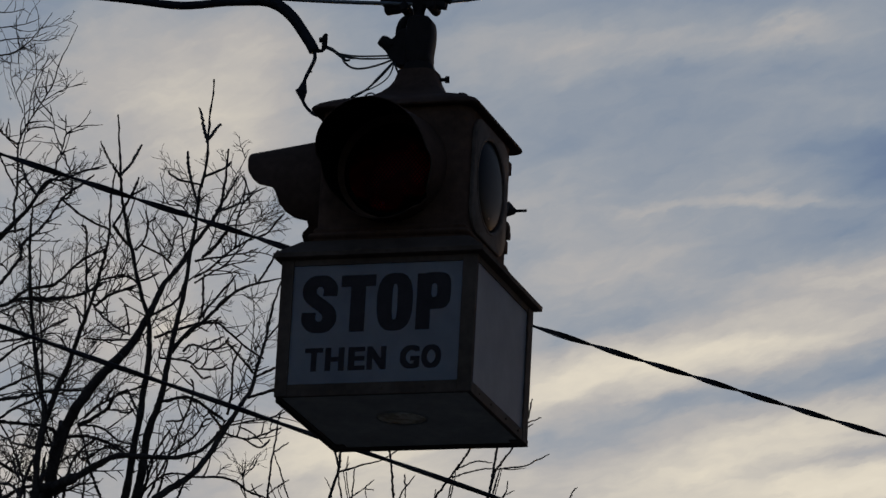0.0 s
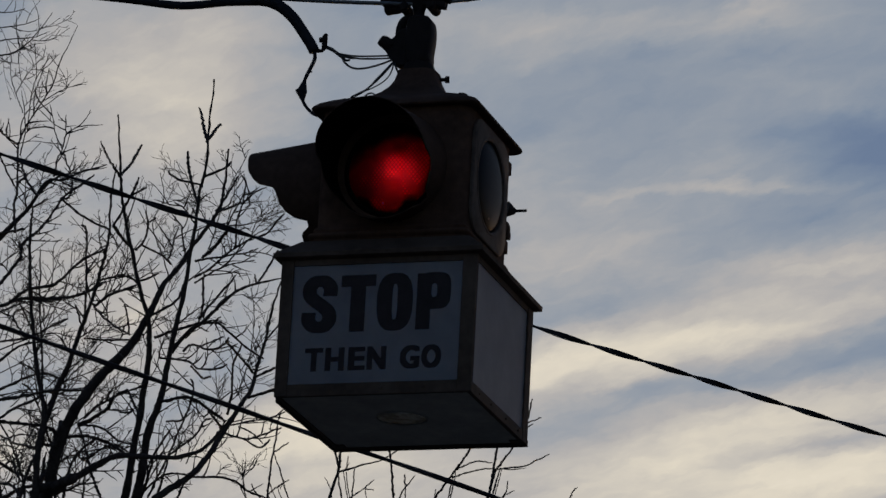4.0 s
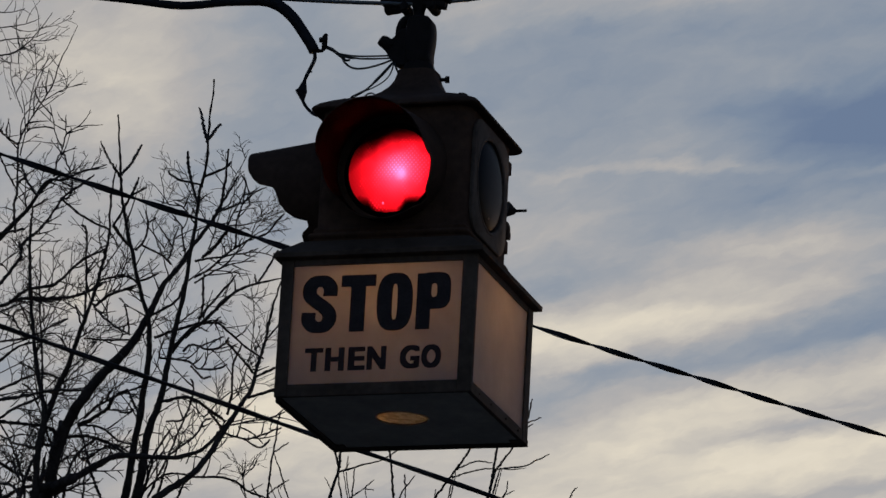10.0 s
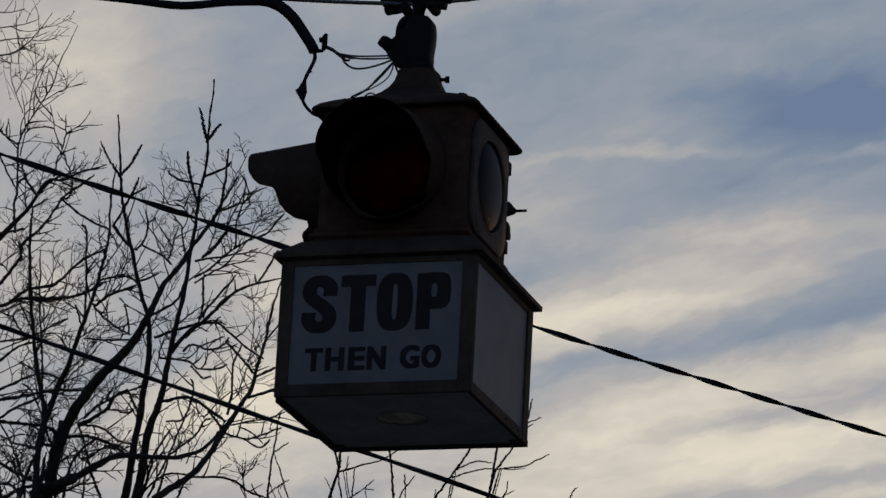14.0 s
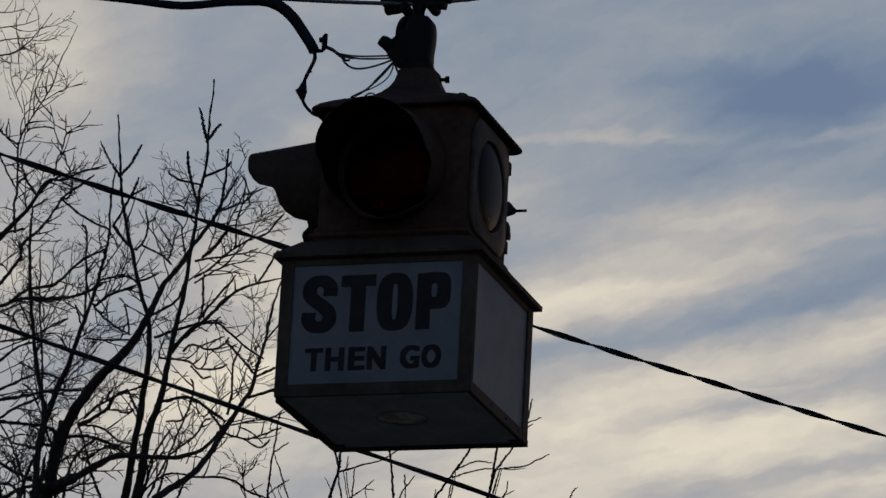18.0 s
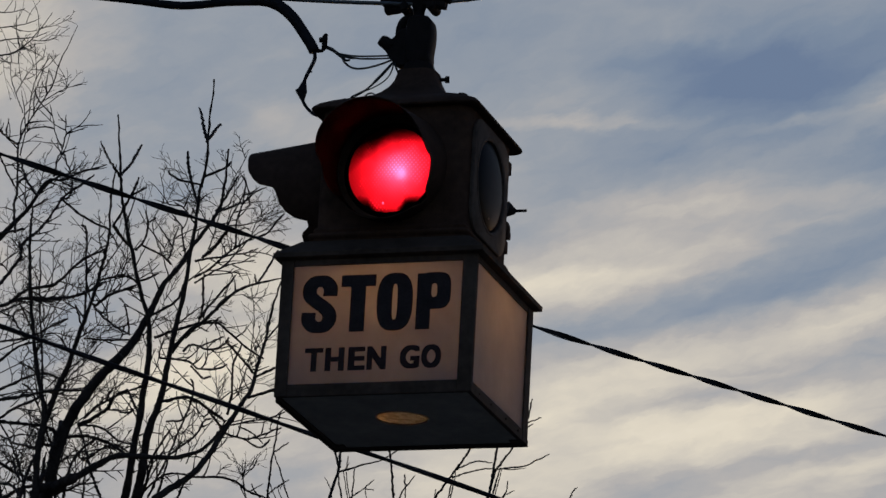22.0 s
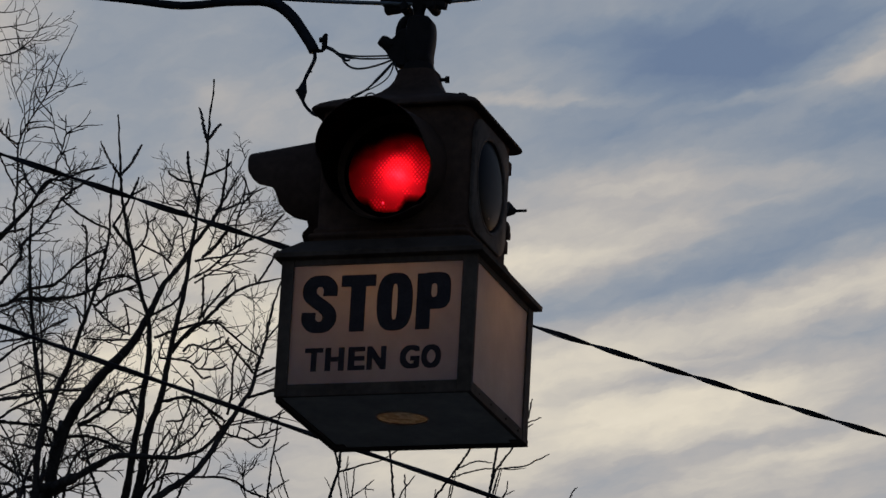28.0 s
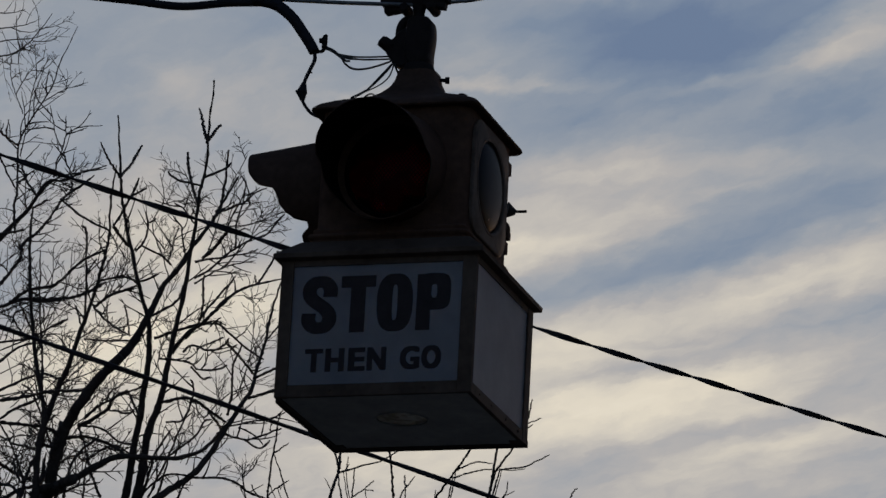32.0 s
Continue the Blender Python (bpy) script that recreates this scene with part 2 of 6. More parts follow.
def cloud_material():
    """Drifting streaks of high cloud: cream banks lit from below the horizon, slate-blue gaps, open sky towards the edges."""
    mat, tree, shader = nodes_of("cloud_sheet")
    c = tree.nodes.new("ShaderNodeTexCoord").outputs["Object"]

    def mapped(x, y, turn, sx, sy, vector):
        n = tree.nodes.new("ShaderNodeMapping")
        n.vector_type = "TEXTURE"
        n.inputs["Location"].default_value = (x, y, 0)
        n.inputs["Rotation"].default_value = (0, 0, radians(turn))
        n.inputs["Scale"].default_value = (sx, sy, 1)
        link(tree, vector, n.inputs["Vector"])
        return n.outputs[0]

    # rolls of cloud lie long across the wind: their grain is drawn out along y
    grain = tree.nodes.new("ShaderNodeVectorMath")
    grain.operation = "MULTIPLY"
    grain.inputs[1].default_value = (1.0, 0.29, 1.0)
    link(tree, c, grain.inputs[0])
    g0 = grain.outputs[0]
    warp = tree.nodes.new("ShaderNodeTexNoise")
    warp.inputs["Scale"].default_value = 1.0
    warp.inputs["Detail"].default_value = 4.0
    link(tree, mapped(0, 0, -18, 46, 20, g0), warp.inputs["Vector"])
    off = tree.nodes.new("ShaderNodeVectorMath")
    off.operation = "MULTIPLY_ADD"
    link(tree, warp.outputs["Color"], off.inputs[0])
    off.inputs[1].default_value = (30, 56, 0)
    link(tree, c, off.inputs[2])
    fine = tree.nodes.new("ShaderNodeTexNoise")
    fine.inputs["Scale"].default_value = 1.0
    fine.inputs["Detail"].default_value = 5.0
    fine.inputs["Roughness"].default_value = 0.6
    link(tree, mapped(9, 4, -18, 17, 8, g0), fine.inputs["Vector"])
    more = tree.nodes.new("ShaderNodeVectorMath")
    more.operation = "MULTIPLY_ADD"
    link(tree, fine.outputs["Color"], more.inputs[0])
    more.inputs[1].default_value = (14, 36, 0)
    link(tree, off.outputs[0], more.inputs[2])
    w = more.outputs[0]
    bent = tree.nodes.new("ShaderNodeVectorMath")
    bent.operation = "MULTIPLY"
    bent.inputs[1].default_value = (1.0, 0.29, 1.0)
    link(tree, w, bent.inputs[0])
    g1 = bent.outputs[0]

    def streak(x, y, turn, sx, sy, amount):
        g = tree.nodes.new("ShaderNodeTexGradient")
        g.gradient_type = "SPHERICAL"
        link(tree, mapped(x, y, turn, sx, sy, g1), g.inputs[0])
        return value(tree, "MULTIPLY", g.outputs["Fac"], amount)

    low = tree.nodes.new("ShaderNodeSeparateXYZ")
    link(tree, c, low.inputs[0])
    total = value(tree, "ADD", value(tree, "MULTIPLY", low.outputs["Y"], 0.00030), 0.39)
    for amount, texture in ((0.27, noise_of(tree, 1.0, 6.0, 0.5, mapped(40, 10, -15, 84, 24, g1), 0.3)), (0.17, noise_of(tree, 1.0, 5.0, 0.55, mapped(0, 0, -20, 22, 9, g1))),
                            (0.17, noise_of(tree, 1.0, 6.0, 0.6, mapped(70, 30, -14, 36, 13, g1), 0.4))):
        total = value(tree, "ADD", total, value(tree, "MULTIPLY", value(tree, "SUBTRACT", texture, 0.5), amount))
    total = value(tree, "ADD", total, streak(172.3, 47.6, -12.2, 146.3, 22.6, 0.46))
    total = value(tree, "ADD", total, streak(-3.1, 96.5, -16.5, 110.6, 25.4, 0.38))
    total = value(tree, "ADD", total, streak(216.6, 10.4, -12.3, 104.8, 21.6, 0.30))
    total = value(tree, "ADD", total, streak(222.1, 60.4, -13.2, 103.7, 19.5, -0.15))
    total = value(tree, "ADD", total, streak(205.9, 85.6, -17.5, 124.3, 25.3, 0.36))
    total = value(tree, "ADD", total, streak(234.5, 100.8, -12.4, 94.3, 10.2, -0.17))
    total = value(tree, "ADD", total, streak(210.0, 126.9, -16.0, 136.4, 33.5, 0.38))
    total = value(tree, "ADD", total, streak(321.7, 46.2, -21.9, 81.6, 23.7, 0.32))
    total = value(tree, "ADD", total, streak(287.0, 103.0, -15.6, 110.6, 28.8, 0.20))
    total = value(tree, "ADD", total, streak(312.1, 134.0, -24.1, 102.9, 27.3, 0.22))
    total = value(tree, "ADD", total, streak(317.2, 120.6, -19.9, 72.7, 11.6, -0.15))
    total = value(tree, "ADD", total, streak(157.0, -17.8, -6.0, 67.7, 3.6, 0.17))
    total = value(tree, "ADD", total, streak(250.0, -22.6, -15.4, 31.8, 5.0, 0.20))
    total = value(tree, "ADD", total, streak(294.6, -39.1, -31.7, 47.6, 16.9, 0.38))
    total = value(tree, "ADD", total, streak(221.0, -40.1, 0.3, 64.7, 22.4, -0.14))
    total = value(tree, "ADD", total, streak(300.1, -14.8, -16.6, 41.8, 14.2, -0.12))
    total = value(tree, "ADD", total, streak(71.9, -73.5, -9.8, 68.8, 16.8, 0.24))
    total = value(tree, "ADD", total, streak(153.0, -81.3, -3.1, 64.8, 13.4, 0.22))
    total = value(tree, "ADD", total, streak(185.6, -56.8, 1.5, 75.5, 12.6, 0.09))
    total = value(tree, "ADD", total, streak(201.8, -6.0, -4.6, 103.7, 18.8, -0.08))
    total = value(tree, "ADD", total, streak(125.2, 2.3, -7.4, 66.4, 20.6, -0.05))
    total = value(tree, "ADD", total, streak(-87.4, -51.1, -9.7, 87.2, 42.1, 0.34))
    total = value(tree, "ADD", total, streak(-55.5, -32.3, -15.1, 52.2, 25.7, 0.12))
    total = value(tree, "ADD", total, streak(35.6, -16.7, -16.1, 30.0, 14.6, 0.07))
    total = value(tree, "ADD", total, streak(-12.0, 129.6, -8.0, 108.3, 37.3, 0.28))
    total = value(tree, "ADD", total, streak(-189.1, 134.2, -28.5, 46.0, 21.7, 0.24))
    total = value(tree, "ADD", total, streak(-118.0, 27.4, -16.9, 117.9, 60.8, 0.20))
    total = value(tree, "ADD", total, streak(-106.7, 49.7, -13.4, 24.6, 18.1, 0.15))
    total = value(tree, "ADD", total, streak(28.5, 154.6, 18.1, 24.5, 31.4, -0.08))
    total = value(tree, "ADD", total, streak(96.6, 71.2, -22.0, 79.1, 24.8, 0.22))
    total = value(tree, "ADD", total, streak(151.2, 117.0, -11.4, 109.3, 24.8, 0.20))
    total = value(tree, "ADD", total, streak(108.9, 158.5, 10.2, 103.8, 43.2, 0.22))
    total = value(tree, "ADD", total, streak(37.6, 58.7, -19.9, 39.8, 28.0, 0.26))
    total = value(tree, "ADD", total, streak(28.7, -34.4, -17.5, 88.7, 63.1, 0.12))
    total = value(tree, "ADD", total, streak(128.7, 22.7, -16.5, 68.4, 22.2, 0.06))
    total = value(tree, "ADD", total, streak(-60.8, -73.2, -5.4, 56.5, 21.4, 0.12))
    total = value(tree, "ADD", total, streak(232.4, -43.9, -8.4, 80.9, 25.9, -0.16))
    total = value(tree, "ADD", total, streak(230.5, -33.0, 5.6, 65.1, 21.4, -0.12))
    total = value(tree, "ADD", total, streak(283.7, 27.7, -16.6, 75.4, 19.1, -0.20))
    total = value(tree, "ADD", total, streak(106.2, 8.1, -15.9, 67.4, 27.7, 0.14))
    total = value(tree, "ADD", total, streak(17.9, 39.2, -24.2, 42.5, 31.4, 0.22))
    total = value(tree, "ADD", total, streak(256.3, -7.4, -7.6, 87.5, 15.9, -0.08))
    total = value(tree, "ADD", total, streak(-53.8, -63.5, -14.2, 54.5, 33.0, 0.05))
    total = value(tree, "ADD", total, streak(-122.1, -64.9, -12.2, 48.6, 32.1, 0.10))
    total = value(tree, "ADD", total, streak(-10.5, 55.9, -29.7, 52.9, 35.3, 0.24))
    total = value(tree, "ADD", total, streak(-110.4, 79.2, -22.2, 47.1, 28.8, 0.10))
    total = value(tree, "ADD", total, streak(46.6, -37.1, -7.4, 47.7, 21.2, -0.10))
    total = value(tree, "ADD", total, streak(257.8, -50.2, -16.4, 43.0, 18.2, -0.08))
    total = value(tree, "ADD", total, streak(202.1, 44.9, -10.0, 84.2, 27.9, -0.08))
    total = value(tree, "ADD", total, streak(119.8, 154.6, -13.7, 64.3, 37.2, -0.07))
    total = value(tree, "ADD", total, streak(74.1, 7.8, -14.5, 68.0, 37.4, 0.08))
    total = value(tree, "ADD", total, streak(133.1, -12.3, -9.8, 108.0, 40.2, 0.06))
    total = value(tree, "ADD", total, streak(284.8, -39.9, -12.6, 46.2, 20.6, -0.08))
    total = value(tree, "ADD", total, streak(-161.2, -20.9, -13.7, 40.7, 23.9, 0.22))
    total = value(tree, "ADD", total, streak(-92.4, -25.3, -15.5, 69.5, 40.6, 0.10))
    total = value(tree, "ADD", total, streak(24.5, 95.9, -12.0, 84.9, 22.8, 0.06))
    total = value(tree, "ADD", total, streak(250.4, -25.0, -4.4, 98.2, 42.0, -0.05))
    total = value(tree, "ADD", total, streak(323.6, 143.8, -17.1, 74.5, 37.3, 0.06))
    colour = ramp(tree, total, (0.02, (0.147, 0.203, 0.312)), (0.22, (0.207, 0.261, 0.347)), (0.42, (0.304, 0.335, 0.382)), (0.6, (0.447, 0.43, 0.42)), (0.88, (0.735, 0.67, 0.555)), (1.0, (0.8, 0.73, 0.605)))
    glow = tree.nodes.new("ShaderNodeEmission")
    link(tree, colour, glow.inputs["Color"])
    clear = tree.nodes.new("ShaderNodeBsdfTransparent")
    fade = tree.nodes.new("ShaderNodeTexGradient")
    fade.gradient_type = "SPHERICAL"
    link(tree, mapped(0, 0, 0, 2000, 2000, c), fade.inputs[0])
    mix = tree.nodes.new("ShaderNodeMixShader")
    link(tree, value(tree, "MULTIPLY", fade.outputs["Fac"], 2.5, True), mix.inputs["Fac"])
    link(tree, clear.outputs[0], mix.inputs[1])
    link(tree, glow.outputs[0], mix.inputs[2])
    link(tree, mix.outputs[0], tree.nodes["Material Output"].inputs["Surface"])
    mat.cycles.emission_sampling = "NONE"
    return mat


PANEL = panel_material("sign_acrylic", (0.6, 0.54, 0.42), (0.74, 0.68, 0.55))
WINDOW = window_material()
RED_LENS = lens_material("red_lens", (1.0, 0.0082, 0.03), (0.006, 0.0015, 0.0015))
AMBER_LENS = lens_material("amber_lens", (0.02, 0.014, 0.012), (0.02, 0.016, 0.014), 0.0, 0.3, 0.3, 0.3)
RED_BULB = glow_material("beacon_bulb_glow", (1.0, 0.75, 0.5), 1430.0)
SIGN_BULB = glow_material("sign_bulb_glow", (1.0, 0.545, 0.265), 66.0)

# ---- ground ----
bm = bmesh.new()
bmesh.ops.create_grid(bm, x_segments=40, y_segments=40, size=4000.0)
ground = part("ground", bm, ground_material())
tagged(ground, "dark winter ground of grass and gravel", "ground", kind="structure")

# ---- drifting cloud ----
bm = bmesh.new()
bmesh.ops.create_grid(bm, x_segments=8, y_segments=8, size=2100.0)
cloud = part("cloud_layer", bm, cloud_material())
cloud.location = (0, 2300, 700)
tagged(cloud, "streaks of cream and slate-blue cloud drifting at dusk", "cloud", kind="structure")

# ---- the beacon: housing above, sign box below ----
beacon = new("flashing_beacon")
beacon.matrix_basis = pose(-0.072, 11.697, 4.762, 0, 0, -17.57)
tagged(beacon, "dark hanging beacon with a STOP THEN GO sign box below", "traffic light")


def lofted(bm, rings, cap=True):
    """Joins rings of equal vertex counts, given as lists of points."""
    made = [[bm.verts.new(p) for p in ring] for ring in rings]
    n = len(made[0])
    for a, b in zip(made, made[1:]):
        for k in range(n):
            bm.faces.new((a[k], a[(k + 1) % n], b[(k + 1) % n], b[k]))
    if cap:
        bm.faces.new(list(reversed(made[0])))
        bm.faces.new(made[-1])
    return bm


def square(h, z, round_by=0.02, n=4, cx=0.0, cy=0.0):
    """A square ring with rounded corners."""
    out = []
    for qx, qy, a0 in ((1, 1, 0), (-1, 1, 90), (-1, -1, 180), (1, -1, 270)):
        for k in range(n + 1):
            a = radians(a0 + 90 * k / n)
            out.append(Vector((cx + qx * (h - round_by) + round_by * math.cos(a), cy + qy * (h - round_by) + round_by * math.sin(a), z)))
    return out


# sign box frame
HW, TOP = 0.23, 0.322
for sx in (-1, 1):
    for sy in (-1, 1):
        x0, x1 = (HW - 0.034, HW) if sx > 0 else (-HW, -HW + 0.03)
        y0, y1 = (HW - 0.04, HW) if sy > 0 else (-HW, -HW + 0.014)
        part("corner_post", box(bmesh.new(), x0, x1, y0, y1, 0.0, TOP, 0.002), FRAME, beacon)
for s in (-1, 1):
    y0, y1 = (HW - 0.012, HW - 0.001) if s > 0 else (-HW + 0.001, -HW + 0.012)
    part("top_rail", box(bmesh.new(), -HW + 0.03, HW - 0.034, y0, y1, 0.304, TOP, 0.0015), FRAME, beacon)
    part("bottom_rail", box(bmesh.new(), -HW + 0.03, HW - 0.034, y0, y1, 0.0, 0.028, 0.0015), FRAME, beacon)
    x0, x1 = (HW - 0.012, HW - 0.001) if s > 0 else (-HW + 0.001, -HW + 0.012)
    part("top_rail", box(bmesh.new(), x0, x1, -HW + 0.014, HW - 0.04, 0.304, TOP, 0.0015), FRAME, beacon)
    part("bottom_rail", box(bmesh.new(), x0, x1, -HW + 0.014, HW - 0.04, 0.0, 0.026, 0.0015), FRAME, beacon)

for x0, x1, y0, y1 in ((-HW - 0.006, -HW, -HW + 0.03, HW + 0.005), (-HW, HW, HW, HW + 0.005)):
    part("drip_lip", box(bmesh.new(), x0, x1, y0, y1, -0.004, 0.012, 0.0015), FRAME, beacon)

# translucent panels
front_panel = part("sign_panel", box(bmesh.new(), -0.2, 0.196, -HW + 0.004, -HW + 0.008, 0.028, 0.304), PANEL, beacon, "white translucent panel lettered STOP THEN GO")
part("sign_panel", box(bmesh.new(), -0.2, 0.196, HW - 0.008, HW - 0.004, 0.028, 0.304), PANEL, beacon)
part("sign_panel", box(bmesh.new(), HW - 0.008, HW - 0.004, -HW + 0.014, HW - 0.04, 0.026, 0.304), PANEL, beacon, "blank white translucent panel")
part("sign_panel", box(bmesh.new(), -HW + 0.004, -HW + 0.008, -HW + 0.014, HW - 0.04, 0.026, 0.304), PANEL, beacon)


# lettering
def welded(bm):
    bmesh.ops.remove_doubles(bm, verts=bm.verts, dist=1e-5)
    return bm


def letter(char, x0, x1, z0, z1, wide, tall):
    """One raised letter; wide, tall: metres by which its strokes are thickened sideways and upwards."""
    cu = bpy.data.curves.new("letter_curve", "FONT")
    cu.body, cu.size, cu.resolution_u = char, 1.0, 6
    cu.extrude = 0.004
    tmp = new("letter_shape", cu)
    bpy.context.view_layer.update()
    thin = bpy.data.meshes.new_from_object(tmp.evaluated_get(bpy.context.evaluated_depsgraph_get()))
    bpy.data.objects.remove(tmp)
    xs, ys = [v.co.x for v in thin.vertices], [v.co.y for v in thin.vertices]
    ax, ay = (x1 - x0 - wide) / (max(xs) - min(xs)), (z1 - z0 - tall) / (max(ys) - min(ys))
    lx, ly = min(xs), min(ys)
    nx, nz = 1 + math.ceil(wide / 0.0045), 1 + math.ceil(tall / 0.006)
    verts, faces = [], []
    for i in range(nx):
        for j in range(nz):
            start, lift = len(verts), 0.00003 * (i * nz + j)
            dx, dz = wide * i / max(nx - 1, 1), tall * j / max(nz - 1, 1)
            verts += [(x0 + dx + (v.co.x - lx) * ax, -HW + 0.0035 - v.co.z * 0.12 - lift, z0 + dz + (v.co.y - ly) * ay) for v in thin.vertices]
            faces += [tuple(start + k for k in f.vertices) for f in thin.polygons]
    me = bpy.data.meshes.new("letter")
    me.from_pydata(verts, [], faces)
    me.materials.append(LETTER)
    ob = new("letter", me)
    ob.parent = front_panel
    return tagged(ob, "black letter " + char)


def block_o(x0, x1, z0, z1, side, head):
    """A heavy O with a slot-shaped counter."""
    cx, cz, n = (x0 + x1) / 2, (z0 + z1) / 2, 48

    def ring(w, h, y, power):
        out = []
        for k in range(n):
            c, d = math.cos(2 * math.pi * k / n), math.sin(2 * math.pi * k / n)
            out.append((cx + w * math.copysign(abs(c) ** (2 / power), c), y, cz + h * math.copysign(abs(d) ** (2 / power), d)))
        return out

    w, h = (x1 - x0) / 2, (z1 - z0) / 2
    rings = [ring(w, h, -HW + 0.0038, 2.7), ring(w, h, -HW + 0.003, 2.7), ring(w - side, h - head, -HW + 0.003, 3.4), ring(w - side, h - head, -HW + 0.0038, 3.4)]
    ob = part("letter", welded(lofted(bmesh.new(), rings + rings[:1], cap=False)), LETTER, front_panel, "black letter O")
    return ob


def slab(bm, x0, x1, z0, z1, lift=0.0):
    """A flat stroke lying on the panel."""
    return box(bm, x0, x1, -HW + 0.003 - lift, -HW + 0.0038, z0, z1)


def block_t(x0, x1, z0, z1, bar, stem):
    c = (x0 + x1) / 2
    bm = slab(bmesh.new(), x0, x1, z1 - bar, z1)
    slab(bm, c - stem / 2, c + stem / 2, z0, z1 - bar)
    return part("letter", bm, LETTER, front_panel, "black letter T")


def block_p(x0, x1, z0, z1):
    """A heavy P with a slot-shaped counter."""
    n, low = 48, z1 - 0.65 * (z1 - z0)

    def ring(cx, cz, w, h, y, power):
        out = []
        for k in range(n):
            c, d = math.cos(2 * math.pi * k / n), math.sin(2 * math.pi * k / n)
            out.append((cx + w * math.copysign(abs(c) ** (2 / power), c), y, cz + h * math.copysign(abs(d) ** (2 / power), d)))
        return out

    cx, cz = (x0 + x1) / 2, (low + z1) / 2
    hole_x, hole_z = x0 + 0.51 * (x1 - x0), cz + 0.001
    rings = [ring(cx, cz, (x1 - x0) / 2, (z1 - low) / 2, y, 3.6) for y in (-HW + 0.0038, -HW + 0.003)]
    rings += [ring(hole_x, hole_z, 0.0068, 0.016, y, 3.0) for y in (-HW + 0.003, -HW + 0.0038)]
    bm = welded(lofted(bmesh.new(), rings + rings[:1], cap=False))
    slab(bm, x0, x0 + 0.033, z0, z1 - 0.002, 0.0003)
    return part("letter", bm, LETTER, front_panel, "black letter P")


def block_s(x0, x1, z0, z1):
    """A heavy S: one broad stroke along its bends."""
    sx, sz = (x1 - x0) / 0.079, (z1 - z0) / 0.132
    way = [(0.0635, 0.084), (0.0635, 0.103), (0.053, 0.1165), (0.039, 0.1195), (0.025, 0.1165), (0.0155, 0.104), (0.0165, 0.087), (0.029, 0.0735), (0.05, 0.0585),
           (0.0625, 0.044), (0.0635, 0.028), (0.054, 0.0155), (0.04, 0.0125), (0.026, 0.0155), (0.0155, 0.028), (0.0155, 0.047)]
    line = spline([(x, 0, z) for x, z in way], 90)
    front, back = [], []
    for i, p in enumerate(line):
        t = (line[min(i + 1, 90)] - line[max(i - 1, 0)]).normalized()
        half = 0.0132 + 0.0034 * abs(t.z)
        side = Vector((-t.z, 0, t.x)) * half
        for rows, y in ((front, -HW + 0.003), (back, -HW + 0.0038)):
            rows.append([(x0 + q.x * sx, y, z0 + q.z * sz) for q in (p - side, p + side)])
    bm = bmesh.new()
    lofted(bm, [[f[0], f[1], k[1], k[0]] for f, k in zip(front, back)])
    return part("letter", bm, LETTER, front_panel, "black letter S")


block_o(-0.001, 0.083, 0.146, 0.281, 0.0358, 0.026)
block_s(-0.175, -0.096, 0.147, 0.28)
block_t(-0.086, -0.005, 0.147, 0.279, 0.027, 0.035)
block_p(0.092, 0.171, 0.147, 0.279)
for char, x0, x1 in (("T", -0.163, -0.120), ("H", -0.115, -0.070), ("E", -0.061, -0.021), ("N", -0.017, 0.028), ("G", 0.060, 0.106), ("O", 0.110, 0.156)):
    letter(char, x0, x1, 0.057, 0.111, 0.0072, 0.0042)


# bottom plate with its round window
def plate_with_hole(bm, x0, x1, y0, y1, cx, cy, r, z0, z1, n=48):
    """A slab pierced by a round hole, in the xy plane."""
    outer, inner = [], []
    for k in range(n):
        a = 2 * math.pi * k / n + math.pi / 4
        dx, dy = math.cos(a), math.sin(a)
        fx = ((x1 - cx) if dx > 0 else (cx - x0)) / max(abs(dx), 1e-9)
        fy = ((y1 - cy) if dy > 0 else (cy - y0)) / max(abs(dy), 1e-9)
        f = min(fx, fy)
        outer.append((cx + dx * f, cy + dy * f))
        inner.append((cx + dx * r, cy + dy * r))
    for qx, qy in ((x0, y0), (x1, y0), (x0, y1), (x1, y1)):
        k = min(range(n), key=lambda i: (outer[i][0] - qx) ** 2 + (outer[i][1] - qy) ** 2)
        outer[k] = (qx, qy)
    rings = [[(x, y, z0) for x, y in inner], [(x, y, z0) for x, y in outer], [(x, y, z1) for x, y in outer], [(x, y, z1) for x, y in inner]]
    return lofted(bm, rings + rings[:1], cap=False)


part("bottom_plate", welded(plate_with_hole(bmesh.new(), -HW + 0.0015, HW - 0.0015, -HW + 0.0025, HW - 0.0025, 0.005, -0.016, 0.058, 0.003, 0.007)), UNDER, beacon, "dull grey sheet-metal underside")
bm = bmesh.new()
rod(bm, (0.005, -0.016, 0.0045), (0.005, -0.016, 0.0066), 0.0578, sides=48)
part("down_light_window", bm, WINDOW, beacon, "round translucent window in the underside")
bm = bmesh.new()
for k in range(40):
    a, b = 2 * math.pi * k / 40, 2 * math.pi * (k + 1) / 40
    rod(bm, (0.005 + 0.0592 * math.cos(a), -0.016 + 0.0592 * math.sin(a), 0.002), (0.005 + 0.0592 * math.cos(b), -0.016 + 0.0592 * math.sin(b), 0.002), 0.002, sides=6)
part("window_ring", bm, UNDER, beacon)

